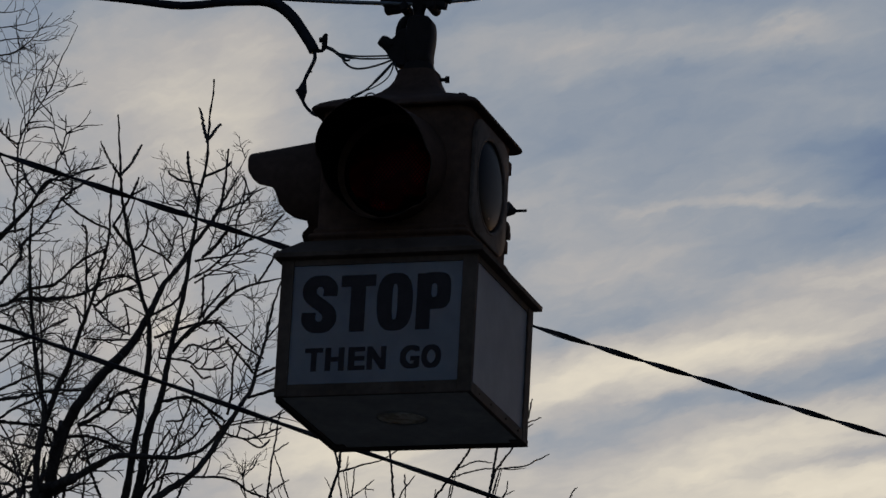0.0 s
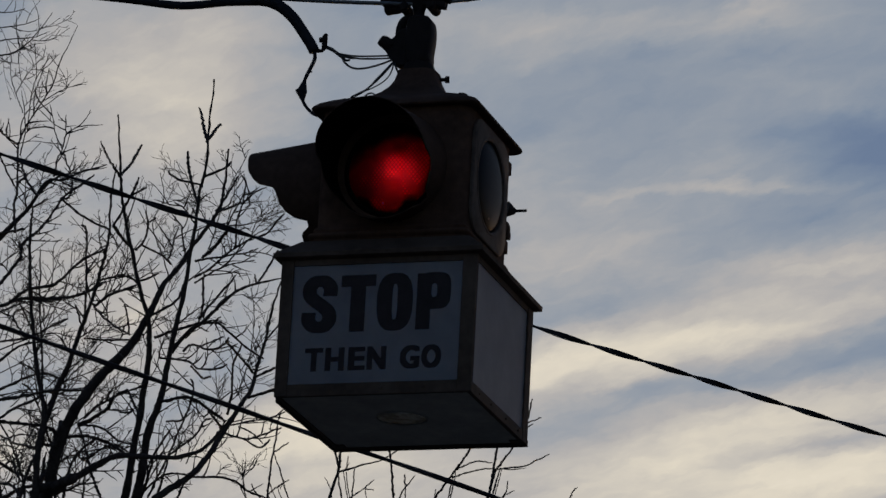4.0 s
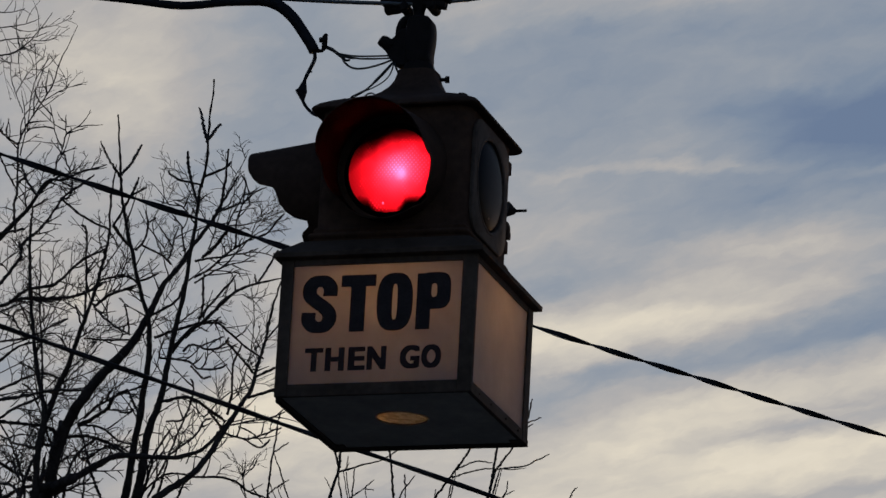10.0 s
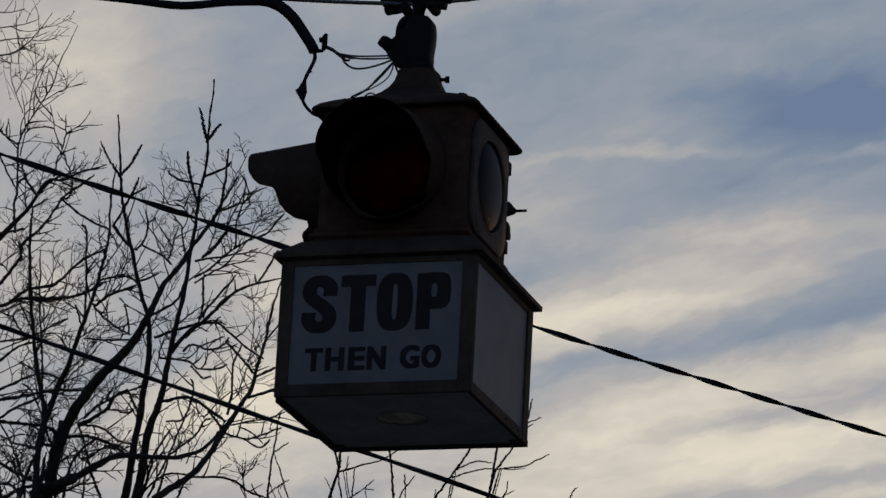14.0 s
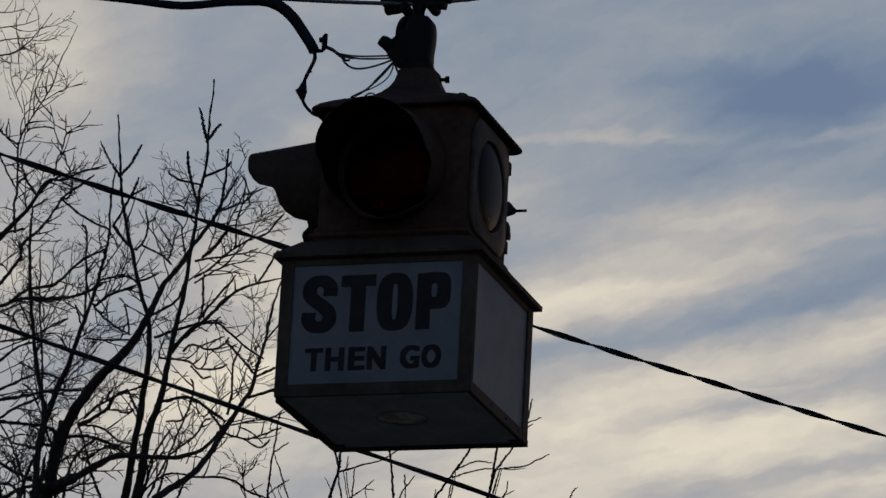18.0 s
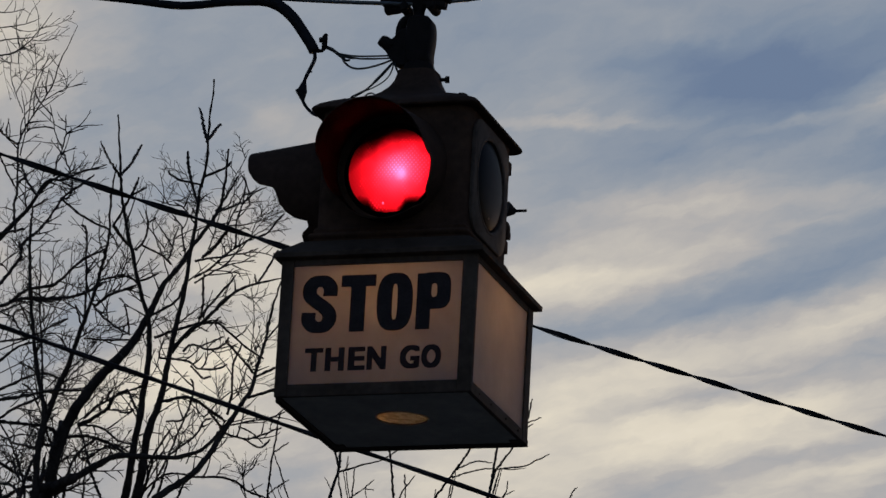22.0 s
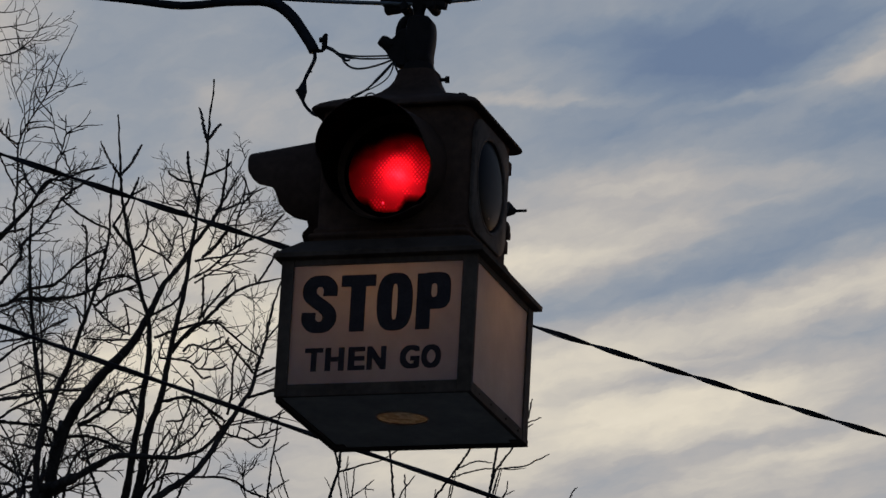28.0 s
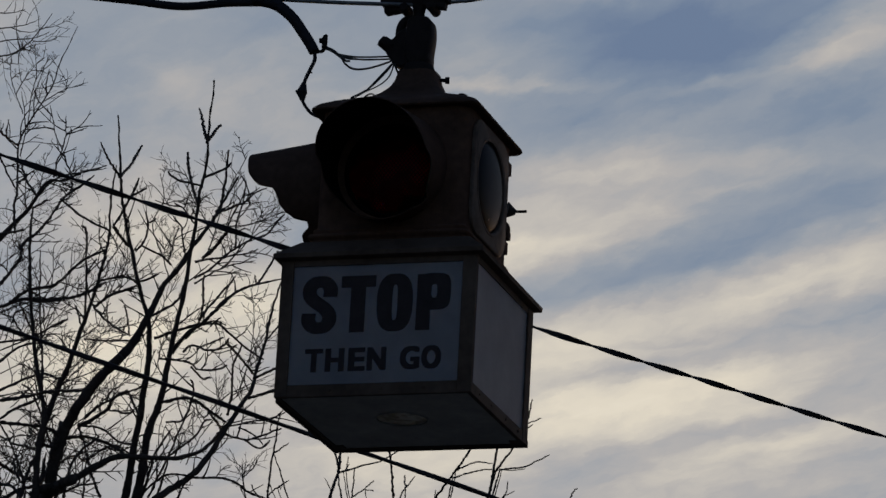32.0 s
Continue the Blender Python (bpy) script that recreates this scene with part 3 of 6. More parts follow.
# ceiling of the sign box; an added can and cap hide the lamp between flashes
part("lamp_ceiling", welded(plate_with_hole(bmesh.new(), -HW + 0.012, HW - 0.012, -HW + 0.012, HW - 0.012, 0.0, -0.01, 0.0245, 0.312, 0.315)), WHITE_IN, beacon)
bm = bmesh.new()
lofted(bm, [[(r * math.cos(2 * math.pi * k / 32), -0.01 + r * math.sin(2 * math.pi * k / 32), z) for k in range(32)]
            for r, z in ((0.026, 0.316), (0.026, 0.37), (0.002, 0.372))], cap=False)
# unseen white sheet, added to brighten the lower part of the panels
part("floor_reflector", welded(plate_with_hole(bmesh.new(), -HW + 0.035, HW - 0.036, -HW + 0.016, HW - 0.042, 0.005, -0.016, 0.0585, 0.009, 0.011)), WHITE_IN, beacon)
part("lamp_hiding_can", bm, SHUTTER, beacon)
bm = bmesh.new()
ball(bm, (0.0, -0.01, 0.337), 0.02, (1, 1, 1), 20, 12)
sign_bulb = part("sign_bulb", bm, SIGN_BULB, beacon, "warm white lamp", smooth=True)
# added disc under the bulb, closes the hole when the lamp is drawn back
part("bulb_blocker", rod(bmesh.new(), (0, -0.01, 0.3125), (0, -0.01, 0.3175), 0.0242, sides=32), SHUTTER, sign_bulb)

# roof of the sign box
bm = bmesh.new()
lofted(bm, [square(0.233, 0.318, 0.004), square(0.246, 0.322, 0.004), square(0.247, 0.332, 0.004), square(0.2, 0.371, 0.006), square(0.184, 0.376, 0.008)])
part("sign_roof", bm, FRAME, beacon, "sloping dark metal skirt roof", smooth=True)

# base moulding of the housing
bm = bmesh.new()
lofted(bm, [square(h, z, 0.012) for h, z in ((0.181, 0.3755), (0.182, 0.381), (0.189, 0.385), (0.1905, 0.389), (0.188, 0.394), (0.179, 0.397), (0.181, 0.404), (0.177, 0.41))])
part("base_moulding", bm, PAINT, beacon, smooth=True)

# four housing walls, each pierced by a lens opening
BODY, WALL0, WALL1, LENS_Z = 0.178, 0.405, 0.694, 0.545
for k in range(4):
    bm = welded(plate_with_hole(bmesh.new(), -0.145, 0.145, WALL0, WALL1, -0.014 if k == 1 else 0.0, LENS_Z, 0.106 if k == 1 else 0.1, 0.0, 0.006))
    turn = Matrix.Rotation(math.pi / 2 * k, 4, "Z") @ Matrix(((1, 0, 0, 0), (0, 0, -1, -BODY + 0.006), (0, 1, 0, 0), (0, 0, 0, 1)))
    bmesh.ops.transform(bm, matrix=turn, verts=bm.verts)
    part("housing_wall", bm, PAINT, beacon)
    bm = bmesh.new()
    inset = 0.0405 if k == 1 else 0.0335
    rod(bm, (BODY - inset, -BODY + inset, WALL0 - 0.002), (BODY - inset, -BODY + inset, WALL1 + 0.002), inset - 0.0005, sides=40)
    bmesh.ops.transform(bm, matrix=Matrix.Rotation(math.pi / 2 * k, 4, "Z"), verts=bm.verts)
    part("corner_column", bm, PAINT, beacon, smooth=True)


# hinged door frame on the side of the amber lens, with rounded corners
def door_outline(h, x, cy=-0.014, corner=0.055, n=8):
    out = []
    for qy, qz, a0 in ((1, 1, 0), (-1, 1, 90), (-1, -1, 180), (1, -1, 270)):
        for k in range(n + 1):
            a = radians(a0 + 90 * k / n)
            out.append((x, cy + qy * (h - corner) + corner * math.cos(a), LENS_Z - 0.003 + qz * (h - corner) + corner * math.sin(a)))
    return out


bm = bmesh.new()
round_hole = [(-0.014 + 0.108 * math.cos(a), LENS_Z - 0.003 + 0.108 * math.sin(a)) for a in (radians(90 * q + 90 * k / 8) for q in range(4) for k in range(9))]
rings = [[(BODY + 0.0006, y, z) for y, z in round_hole], door_outline(0.136, BODY + 0.0006), door_outline(0.136, BODY + 0.0066), door_outline(0.1335, BODY + 0.009),
         [(BODY + 0.009, y, z) for y, z in round_hole]]
lofted(bm, rings + rings[:1], cap=False)
part("door_frame", welded(bm), DOOR, beacon, "lighter grey-brown door frame round the side lens", smooth=True)


# lenses
def lens(turn, material, size, bulge, label, drop=0.0, ring=None, lip=0.013, shift=0.0):
    n, m = 48, 8
    bm = bmesh.new()
    rings = []
    for i in range(m):
        a = math.pi / 2 * i / m
        r, d = size * math.cos(a), bulge * math.sin(a)
        rings.append([(r * math.cos(2 * math.pi * k / n), -d, r * math.sin(2 * math.pi * k / n)) for k in range(n)])
    made = [[bm.verts.new(p) for p in ring] for ring in rings]
    tip = bm.verts.new((0, -bulge, 0))
    for a, b in zip(made, made[1:]):
        for k in range(n):
            bm.faces.new((a[k], a[(k + 1) % n], b[(k + 1) % n], b[k]))
    for k in range(n):
        bm.faces.new((made[-1][k], made[-1][(k + 1) % n], tip))
    ob = part("lens", bm, material, beacon, label, smooth=True)
    ob.matrix_basis = Matrix.Rotation(radians(turn), 4, "Z") @ pose(shift, -BODY + 0.0065, LENS_Z - drop)
    bm = bmesh.new()
    rings = [[((size + dr) * math.cos(2 * math.pi * k / n), y, (size + dr) * math.sin(2 * math.pi * k / n)) for k in range(n)]
             for dr, y in ((-0.006, -0.004), (-0.005, -lip + 0.002), (-0.002, -lip), (0.002, -lip), (0.006, -0.0066))]
    lofted(bm, rings + rings[:1], cap=False)
    part("lens_ring", welded(bm), ring or PAINT, ob, smooth=True)
    return ob


red_lens = lens(0, RED_LENS, 0.106, 0.03, "red prismatic lens that flashes", 0.006, SHUTTER)
lens(-90, AMBER_LENS, 0.106, 0.03, "")
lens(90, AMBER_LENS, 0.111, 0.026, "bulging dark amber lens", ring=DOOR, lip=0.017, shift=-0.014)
lens(180, RED_LENS, 0.106, 0.03, "")


# cutaway visors
def visor(turn):
    """A curved hood: long over the top, rounded off and stepped back at mid height, cut away steeply towards the bottom."""
    n, m, r, thick, droop = 120, 8, 0.128, 0.0028, 0.14
    cut = ((-1.0, 0.064), (-0.82, 0.062), (-0.74, 0.042), (-0.62, 0.043), (-0.58, 0.062), (-0.54, 0.078), (-0.46, 0.09), (-0.31, 0.104), (-0.15, 0.11), (-0.01, 0.118),
           (0.05, 0.138), (0.1, 0.154), (0.21, 0.168), (0.39, 0.184), (0.59, 0.192), (0.79, 0.2), (1.01, 0.205))

    def reach(h):
        for (h0, l0), (h1, l1) in zip(cut, cut[1:]):
            if h <= h1:
                return l0 + (l1 - l0) * max(0.0, h - h0) / (h1 - h0)

    def shell(bm, rr):
        grid = []
        for k in range(n):
            a = 2 * math.pi * k / n
            far = reach(math.sin(a))
            grid.append([bm.verts.new((rr * math.cos(a), -far * i / m, rr * math.sin(a) - droop * far * i / m)) for i in range(m + 1)])
        for k in range(n):
            q, p = grid[k], grid[(k + 1) % n]
            for i in range(m):
                bm.faces.new((q[i], p[i], p[i + 1], q[i + 1]))
        return grid

    bm = bmesh.new()
    outer, inner = shell(bm, r + thick), shell(bm, r + 0.0008)
    for k in range(n):
        j = (k + 1) % n
        bm.faces.new((outer[k][m], outer[j][m], inner[j][m], inner[k][m]))
        bm.faces.new((outer[k][0], outer[j][0], inner[j][0], inner[k][0]))
    place = Matrix.Rotation(radians(turn), 4, "Z") @ pose(0, -BODY - 0.001, LENS_Z)
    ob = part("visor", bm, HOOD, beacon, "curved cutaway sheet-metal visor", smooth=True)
    ob.matrix_basis = place
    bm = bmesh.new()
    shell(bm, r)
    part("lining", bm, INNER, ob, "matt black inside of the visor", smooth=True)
    return ob


visor(0)
visor(-90)

# red lamp: bulb, with an added black can and shutter that dim it unseen
LAMP_Y = -0.162
bm = bmesh.new()
lofted(bm, [[(cx + r * math.cos(2 * math.pi * k / 32), y, LENS_Z - 0.012 + r * math.sin(2 * math.pi * k / 32)) for k in range(32)]
            for cx, r, y in ((0.022, 0.0072, LAMP_Y - 0.001), (0.0, 0.135, LAMP_Y - 0.001), (0.0, 0.135, LAMP_Y + 0.002), (0.022, 0.03, LAMP_Y + 0.002), (0.022, 0.03, LAMP_Y + 0.07), (0.022, 0.01, LAMP_Y + 0.075))], cap=False)
part("blackout_can", bm, SHUTTER, beacon)
# unseen ring, added to keep stray light off the lens from behind
bm = bmesh.new()
seal = [[(r * math.cos(2 * math.pi * k / 48), y, LENS_Z - 0.006 + r * math.sin(2 * math.pi * k / 48)) for k in range(48)]
        for r, y in ((0.112, LAMP_Y - 0.0012), (0.112, -BODY + 0.0064), (0.118, -BODY + 0.0064), (0.118, LAMP_Y - 0.0012))]
part("light_seal", welded(lofted(bm, seal + seal[:1], cap=False)), SHUTTER, beacon, "added black ring that blocks stray light")
bm = bmesh.new()
rod(bm, (0.022, LAMP_Y - 0.0008, LENS_Z - 0.012), (0.022, LAMP_Y - 0.0012, LENS_Z - 0.012), 0.007, sides=20)
part("beacon_bulb", bm, RED_BULB, beacon, "clear beacon lamp")
# added notched plate; sliding it stands in for the filament's fading
SLOT = [(0.0, -0.045), (0.02188, -0.045), (0.022, -0.012), (0.02212, -0.045), (0.044, -0.045), (0.044, 0.03), (0.0, 0.03)]
dimming_shutter = part("dimming_shutter", lofted(bmesh.new(), [[(x, LAMP_Y - d, LENS_Z - 0.012 + z) for x, z in SLOT] for d in (0.0015, 0.00153)]), SHUTTER, beacon)

# pagoda cap
bm = bmesh.new()
prof = [(0.172, 0.688), (0.197, 0.689), (0.1995, 0.692), (0.198, 0.6965), (0.188, 0.706), (0.163, 0.72), (0.132, 0.734), (0.1, 0.75), (0.077, 0.767), (0.0605, 0.787), (0.051, 0.807), (0.047, 0.821), (0.046, 0.83)]
lofted(bm, [square(h, z, min(0.03, h * (0.12 if h > 0.12 else 0.6)), 4, -0.004 if h < 0.1 else 0.0, 0.0) for h, z in prof])
part("cap", bm, CAP, beacon, "flared pagoda cap of cast metal", smooth=True)


# small bolts, hinges and latches
def bolt(at, way, r=0.008, length=0.02):
    way = Vector(way).normalized()
    bm = bmesh.new()
    at = Vector(at)
    rod(bm, at, at + way * length * 0.7, r * 0.55, sides=10)
    rod(bm, at + way * length * 0.6, at + way * length, r, sides=6)
    return part("bolt", bm, CAST, beacon)


bolt((0.04, 0.01, 0.818), (1, 0.3, 0.05), 0.0085, 0.025)
bolt((0.1, 0.0, 0.747), (0.1, 0, 1), 0.0115, 0.03)
bolt((-0.14, -0.12, 0.714), (-0.1, 0, 1), 0.0075, 0.021)
bolt((-0.12, -0.12, 0.72), (-0.1, 0, 1), 0.0065, 0.019)
for z, out, high in ((0.645, 0.012, 0.03), (0.455, 0.012, 0.03)):
    part("hinge", box(bmesh.new(), 0.15, 0.166 + out, 0.146, 0.172, z - high / 2, z + high / 2, 0.003), PAINT, beacon)
bm = bmesh.new()
rod(bm, (0.168, BODY, 0.552), (0.186, BODY + 0.012, 0.549), 0.02, 0.006, 12)
rod(bm, (0.183, BODY + 0.011, 0.551), (0.212, BODY + 0.016, 0.552), 0.0035, sides=8)
part("latch_pin", bm, CAST, beacon, "wing-bolt latch with a projecting pin", smooth=True)
bm = bmesh.new()
ball(bm, (0.159, BODY + 0.005, 0.505), 0.027, (0.7, 0.6, 0.85))
box(bm, 0.15, 0.178, BODY - 0.012, BODY + 0.014, 0.48, 0.5, 0.004)
part("door_lug", bm, PAINT, beacon, smooth=True)
for x in (-0.1, 0.02, 0.12):
    bm = bmesh.new()
    ball(bm, (x, -HW - 0.0005, 0.014), 0.004, (1, 0.5, 1), 10, 6)
    part("rivet", bm, FRAME, beacon)
for y in (-0.16, -0.07, 0.05, 0.15):
    bm = bmesh.new()
    ball(bm, (HW + 0.0005, y, 0.013), 0.0035, (0.5, 1, 1), 10, 6)
    part("rivet", bm, FRAME, beacon)

# ---- hanger on the span wire ----
hanger = new("span_wire_hanger")
hanger.matrix_basis = beacon.matrix_basis.copy()
tagged(hanger, "cast balance adjuster clamped on the span wire", "hanger")
part("collar", lofted(bmesh.new(), [[(-0.006 + r * math.cos(2 * math.pi * k / 20), r * math.sin(2 * math.pi * k / 20), z) for k in range(20)] for r, z in ((0.036, 0.8305), (0.037, 0.844), (0.034, 0.852))]), CAST, hanger, smooth=True)
def outline(name, points, depth, steps, label=""):
    """A casting of rounded outline in the span wire's plane, closed through its points."""
    ring = spline(list(points) + [points[0]], steps)[:-1]
    c = sum(ring, Vector()) / len(ring)
    rings = [[(c.x + (p.x - c.x) * s, y, c.z + (p.z - c.z) * s) for p in ring] for y, s in ((-depth, 0.9), (-depth * 0.8, 1.0), (depth * 0.8, 1.0), (depth, 0.9))]
    return part(name, lofted(bmesh.new(), rings), CAST, hanger, label, smooth=True)


outline("casting", [(-0.03, 0, 0.85), (0.018, 0, 0.849), (0.023, 0, 0.88), (0.0265, 0, 0.915), (0.0245, 0, 0.948), (0.0165, 0, 0.963), (0.003, 0, 0.9665), (-0.02, 0, 0.968), (-0.033, 0, 0.958), (-0.036, 0, 0.93), (-0.036, 0, 0.89)], 0.026, 66)
outline("gland_body", [(-0.028, 0, 0.862), (-0.028, 0, 0.937), (-0.05, 0, 0.937), (-0.066, 0, 0.92), (-0.079, 0, 0.91), (-0.088, 0, 0.895), (-0.081, 0, 0.879), (-0.07, 0, 0.862), (-0.06, 0, 0.852), (-0.044, 0, 0.847), (-0.034, 0, 0.85)], 0.018, 60)
tube("clevis", [(-0.056, 0, 0.915), (-0.0565, 0, 0.94), (-0.0515, 0, 0.957), (-0.0415, 0, 0.966), (-0.026, 0, 0.968)], 0.0105, 0.0105, CAST, hanger, steps=20)
bm = bmesh.new()
rod(bm, (-0.074, -0.006, 0.898), (-0.093, -0.012, 0.912), 0.0165, 0.015, 12)
rod(bm, (-0.09, -0.011, 0.909), (-0.098, -0.013, 0.915), 0.0135, sides=6)
part("cable_gland", bm, CAST, hanger, smooth=True)
bm = bmesh.new()
rod(bm, (-0.012, 0, 0.955), (-0.0125, 0, 0.98), 0.017, 0.0125, 16)
rod(bm, (-0.0125, 0, 0.98), (-0.014, 0, 1.012), 0.0125, 0.021, 16)
part("neck", bm, CAST, hanger, smooth=True)
bm = bmesh.new()
box(bm, -0.105, 0.06, -0.016, 0.016, 1.003, 1.016, 0.004)
part("clamp", bm, CAST, hanger, smooth=True)
for x, z, r in ((-0.043, 0.989, 0.0125), (0.021, 0.99, 0.0115)):
    bm = bmesh.new()
    rod(bm, (x, -0.024, z), (x, 0.024, z), r, sides=14)
    rod(bm, (x, -0.03, z), (x, -0.022, z), r * 0.7, sides=6)
    part("clamp_bolt", bm, CAST, hanger, smooth=True)
for x0, x1, z0, z1, tilt in ((-0.096, -0.04, 0.985, 1.006, 8), (-0.006, 0.052, 0.992, 1.008, -10)):
    bm = bmesh.new()
    box(bm, -(x1 - x0) / 2, (x1 - x0) / 2, -0.014, 0.014, -(z1 - z0) / 2, (z1 - z0) / 2, 0.004)
    jaw = part("clamp_jaw", bm, CAST, hanger)
    jaw.matrix_basis = pose((x0 + x1) / 2, 0, (z0 + z1) / 2, 0, -tilt, 0)

# ---- cables ----
to_world = beacon.matrix_basis


def at_beacon(*p):
    return to_world @ Vector(p)


wire = tube("span_wire", [(-8.0, 11.697, 6.02), (-6.0, 11.697, 5.93), (-4.0, 11.697, 5.86), (-2.0, 11.697, 5.79), (-0.64, 11.697, 5.761), (-0.17, 11.697, 5.76), (0.0, 11.697, 5.776), (0.25, 11.697, 5.829), (2.0, 11.697, 6.21), (4.0, 11.697, 6.65), (6.0, 11.697, 7.1), (8.0, 11.697, 7.56)], 0.0048, 0.0048, STEEL, steps=132)
tagged(wire, "thin steel span wire holding the beacon", "cable")

feed = tube("feed_cable", [(-8.0, 11.697, 6.06), (-5.5, 11.697, 5.92), (-3.4, 11.697, 5.84), (-2.0, 11.697, 5.79), (-1.2, 11.697, 5.76)] +
            [at_beacon(*p) for p in ((-0.813, -0.257, 0.984), (-0.65, -0.206, 0.974), (-0.537, -0.17, 0.966), (-0.438, -0.139, 0.98), (-0.365, -0.115, 0.986))], 0.0095, 0.0095, RUBBER, steps=110)
tagged(feed, "thick black feed cable bending down to the beacon", "cable")
DROP_Y = 11.697


def hung(name, points, r0, r1, material, parent=None, label="", steps=24, sides=8):
    """A wire through (x, z) points in the span wire's plane."""
    return tube(name, [(x, DROP_Y, z) for x, z in points], r0, r1, material, parent, label, sides, steps)


hung("sleeve", ((-0.471, 5.752), (-0.456, 5.7525), (-0.427, 5.748), (-0.4, 5.735), (-0.373, 5.711), (-0.35, 5.68), (-0.331, 5.652), (-0.321, 5.634)), 0.0138, 0.0128, RUBBER, feed, "heavy black sleeve over the cable end", 40, 14)
clip = bmesh.new()
box(clip, -0.305, -0.292, DROP_Y - 0.008, DROP_Y + 0.008, 5.644, 5.671, 0.003)
rod(clip, (-0.293, DROP_Y - 0.004, 5.662), (-0.311, DROP_Y - 0.006, 5.66), 0.0075, 0.006, 10)
rod(clip, (-0.299, DROP_Y, 5.671), (-0.294, DROP_Y, 5.677), 0.006, 0.004, 8)
part("cable_clip", clip, CAST, feed)
hung("clip_tail", ((-0.297, 5.645), (-0.303, 5.637), (-0.312, 5.635), (-0.324, 5.633)), 0.0045, 0.0045, CAST, feed, steps=12)
drop = hung("drop_wire", ((-0.321, 5.634), (-0.319, 5.615), (-0.329, 5.588), (-0.338, 5.565), (-0.343, 5.538), (-0.345, 5.527), (-0.336, 5.504), (-0.318, 5.484), (-0.299, 5.476)), 0.0048, 0.0036, RUBBER, steps=48)
tagged(drop, "slack black wire from the feed cable to the cap", "wire")
joint = bmesh.new()
rod(joint, (-0.34, DROP_Y, 5.557), (-0.344, DROP_Y, 5.534), 0.0055, 0.0125, 10)
rod(joint, (-0.344, DROP_Y, 5.534), (-0.341, DROP_Y, 5.514), 0.0125, 0.005, 10)
rod(joint, (-0.347, DROP_Y, 5.538), (-0.357, DROP_Y, 5.533), 0.006, 0.0055, 8)
part("splice", joint, RUBBER, drop, smooth=True)
part("tie", rod(bmesh.new(), (-0.331, DROP_Y, 5.585), (-0.323, DROP_Y, 5.583), 0.002, sides=6), RUBBER, drop)
bundle = hung("lead_bundle", ((-0.296, 5.646), (-0.28, 5.64), (-0.264, 5.629), (-0.254, 5.622)), 0.0046, 0.0036, WIRE, steps=16)
tagged(bundle, "short twisted bundle of lead wires", "wire")
for r, *points in ((0.0022, (-0.268, 5.632), (-0.237, 5.628), (-0.205, 5.628), (-0.146, 5.633)),
                   (0.0022, (-0.266, 5.63), (-0.231, 5.623), (-0.198, 5.622), (-0.143, 5.627)),
                   (0.0018, (-0.262, 5.628), (-0.236, 5.6215), (-0.19, 5.6235), (-0.145, 5.6265)),
                   (0.003, (-0.258, 5.625), (-0.247, 5.6165), (-0.237, 5.617)),
                   (0.0026, (-0.258, 5.625), (-0.248, 5.609), (-0.229, 5.598), (-0.203, 5.599), (-0.171, 5.609), (-0.14, 5.623)),
                   (0.0026, (-0.139, 5.616), (-0.169, 5.579), (-0.194, 5.549), (-0.221, 5.53)),
                   (0.0017, (-0.137, 5.616), (-0.16, 5.585), (-0.19, 5.553), (-0.23, 5.528)),
                   (0.0018, (-0.135, 5.615), (-0.146, 5.583), (-0.168, 5.561), (-0.2, 5.543), (-0.228, 5.529)),
                   (0.0026, (-0.135, 5.616), (-0.126, 5.595), (-0.116, 5.579)),
                   (0.002, (-0.199, 5.531), (-0.19, 5.538), (-0.181, 5.539), (-0.173, 5.533))):
    tagged(hung("lead_wire", points, r, r * 0.9, WIRE, sides=6), "thin insulated lead wire", "wire", "lead wires of the beacon")


def twisted(name, a, b, mid_sag, r, label, strands=3, pitch=0.4, spread=1.6, uneven=0.12, phase=0.0):
    """A flat cable twisted along its length, strand by strand in one mesh."""
    verts, faces = [], []
    a, b = Vector(a), Vector(b)
    n = 900
    for s in range(strands):
        pts = []
        off = (2 * s / (strands - 1) - 1) * spread * r
        for i in range(n + 1):
            u = i / n
            run = u * (b - a).length
            p = a.lerp(b, u) + Vector((0, 0, -4 * mid_sag * u * (1 - u) + 0.0016 * noise.noise(Vector((run * 2.1, 3.0, 0.5)))))
            turn = phase + 2 * math.pi * (run / pitch + uneven * noise.noise(Vector((run * 1.3, 0.5, 8.0))))
            pts.append(p + Vector((-0.68 * math.cos(turn), 0.74 * math.cos(turn), math.sin(turn))) * off)
        tube_into(verts, faces, pts, [r] * (n + 1), 8)
    me = bpy.data.meshes.new(name)
    me.from_pydata(verts, [], faces)
    me.polygons.foreach_set("use_smooth", [True] * len(me.polygons))
    me.materials.append(RUBBER)
    return tagged(new(name, me), label, "cable")


twisted("service_cable", (-6.985, 7.086, 5.84), (8.649, 21.447, 5.952), 0.3, 0.0031, "flat black overhead service cable, twisted along its length")
twisted("utility_cable", (-6.377, 6.959, 5.3), (7.439, 22.726, 5.3), 0.0, 0.0052, "black overhead utility cable", 2, 0.9, 0.45)


# wooden poles that carry the wires
def utility_pole(x, y, top, turn, arm):
    pole = new("utility_pole")
    pole.matrix_basis = pose(x, y, 0, 0, 0, turn)
    tagged(pole, "weathered wooden pole carrying overhead wires", "utility pole", "poles carrying the wires")
    bm = bmesh.new()
    rod(bm, (0, 0, -0.1), (0, 0, top), 0.15, 0.11, 18)
    part("shaft", bm, BARK, pole, smooth=True)
    if arm:
        part("crossarm", box(bmesh.new(), -0.7, 0.7, -0.16, -0.08, arm - 0.06, arm + 0.06, 0.008), BARK, pole)
    return pole


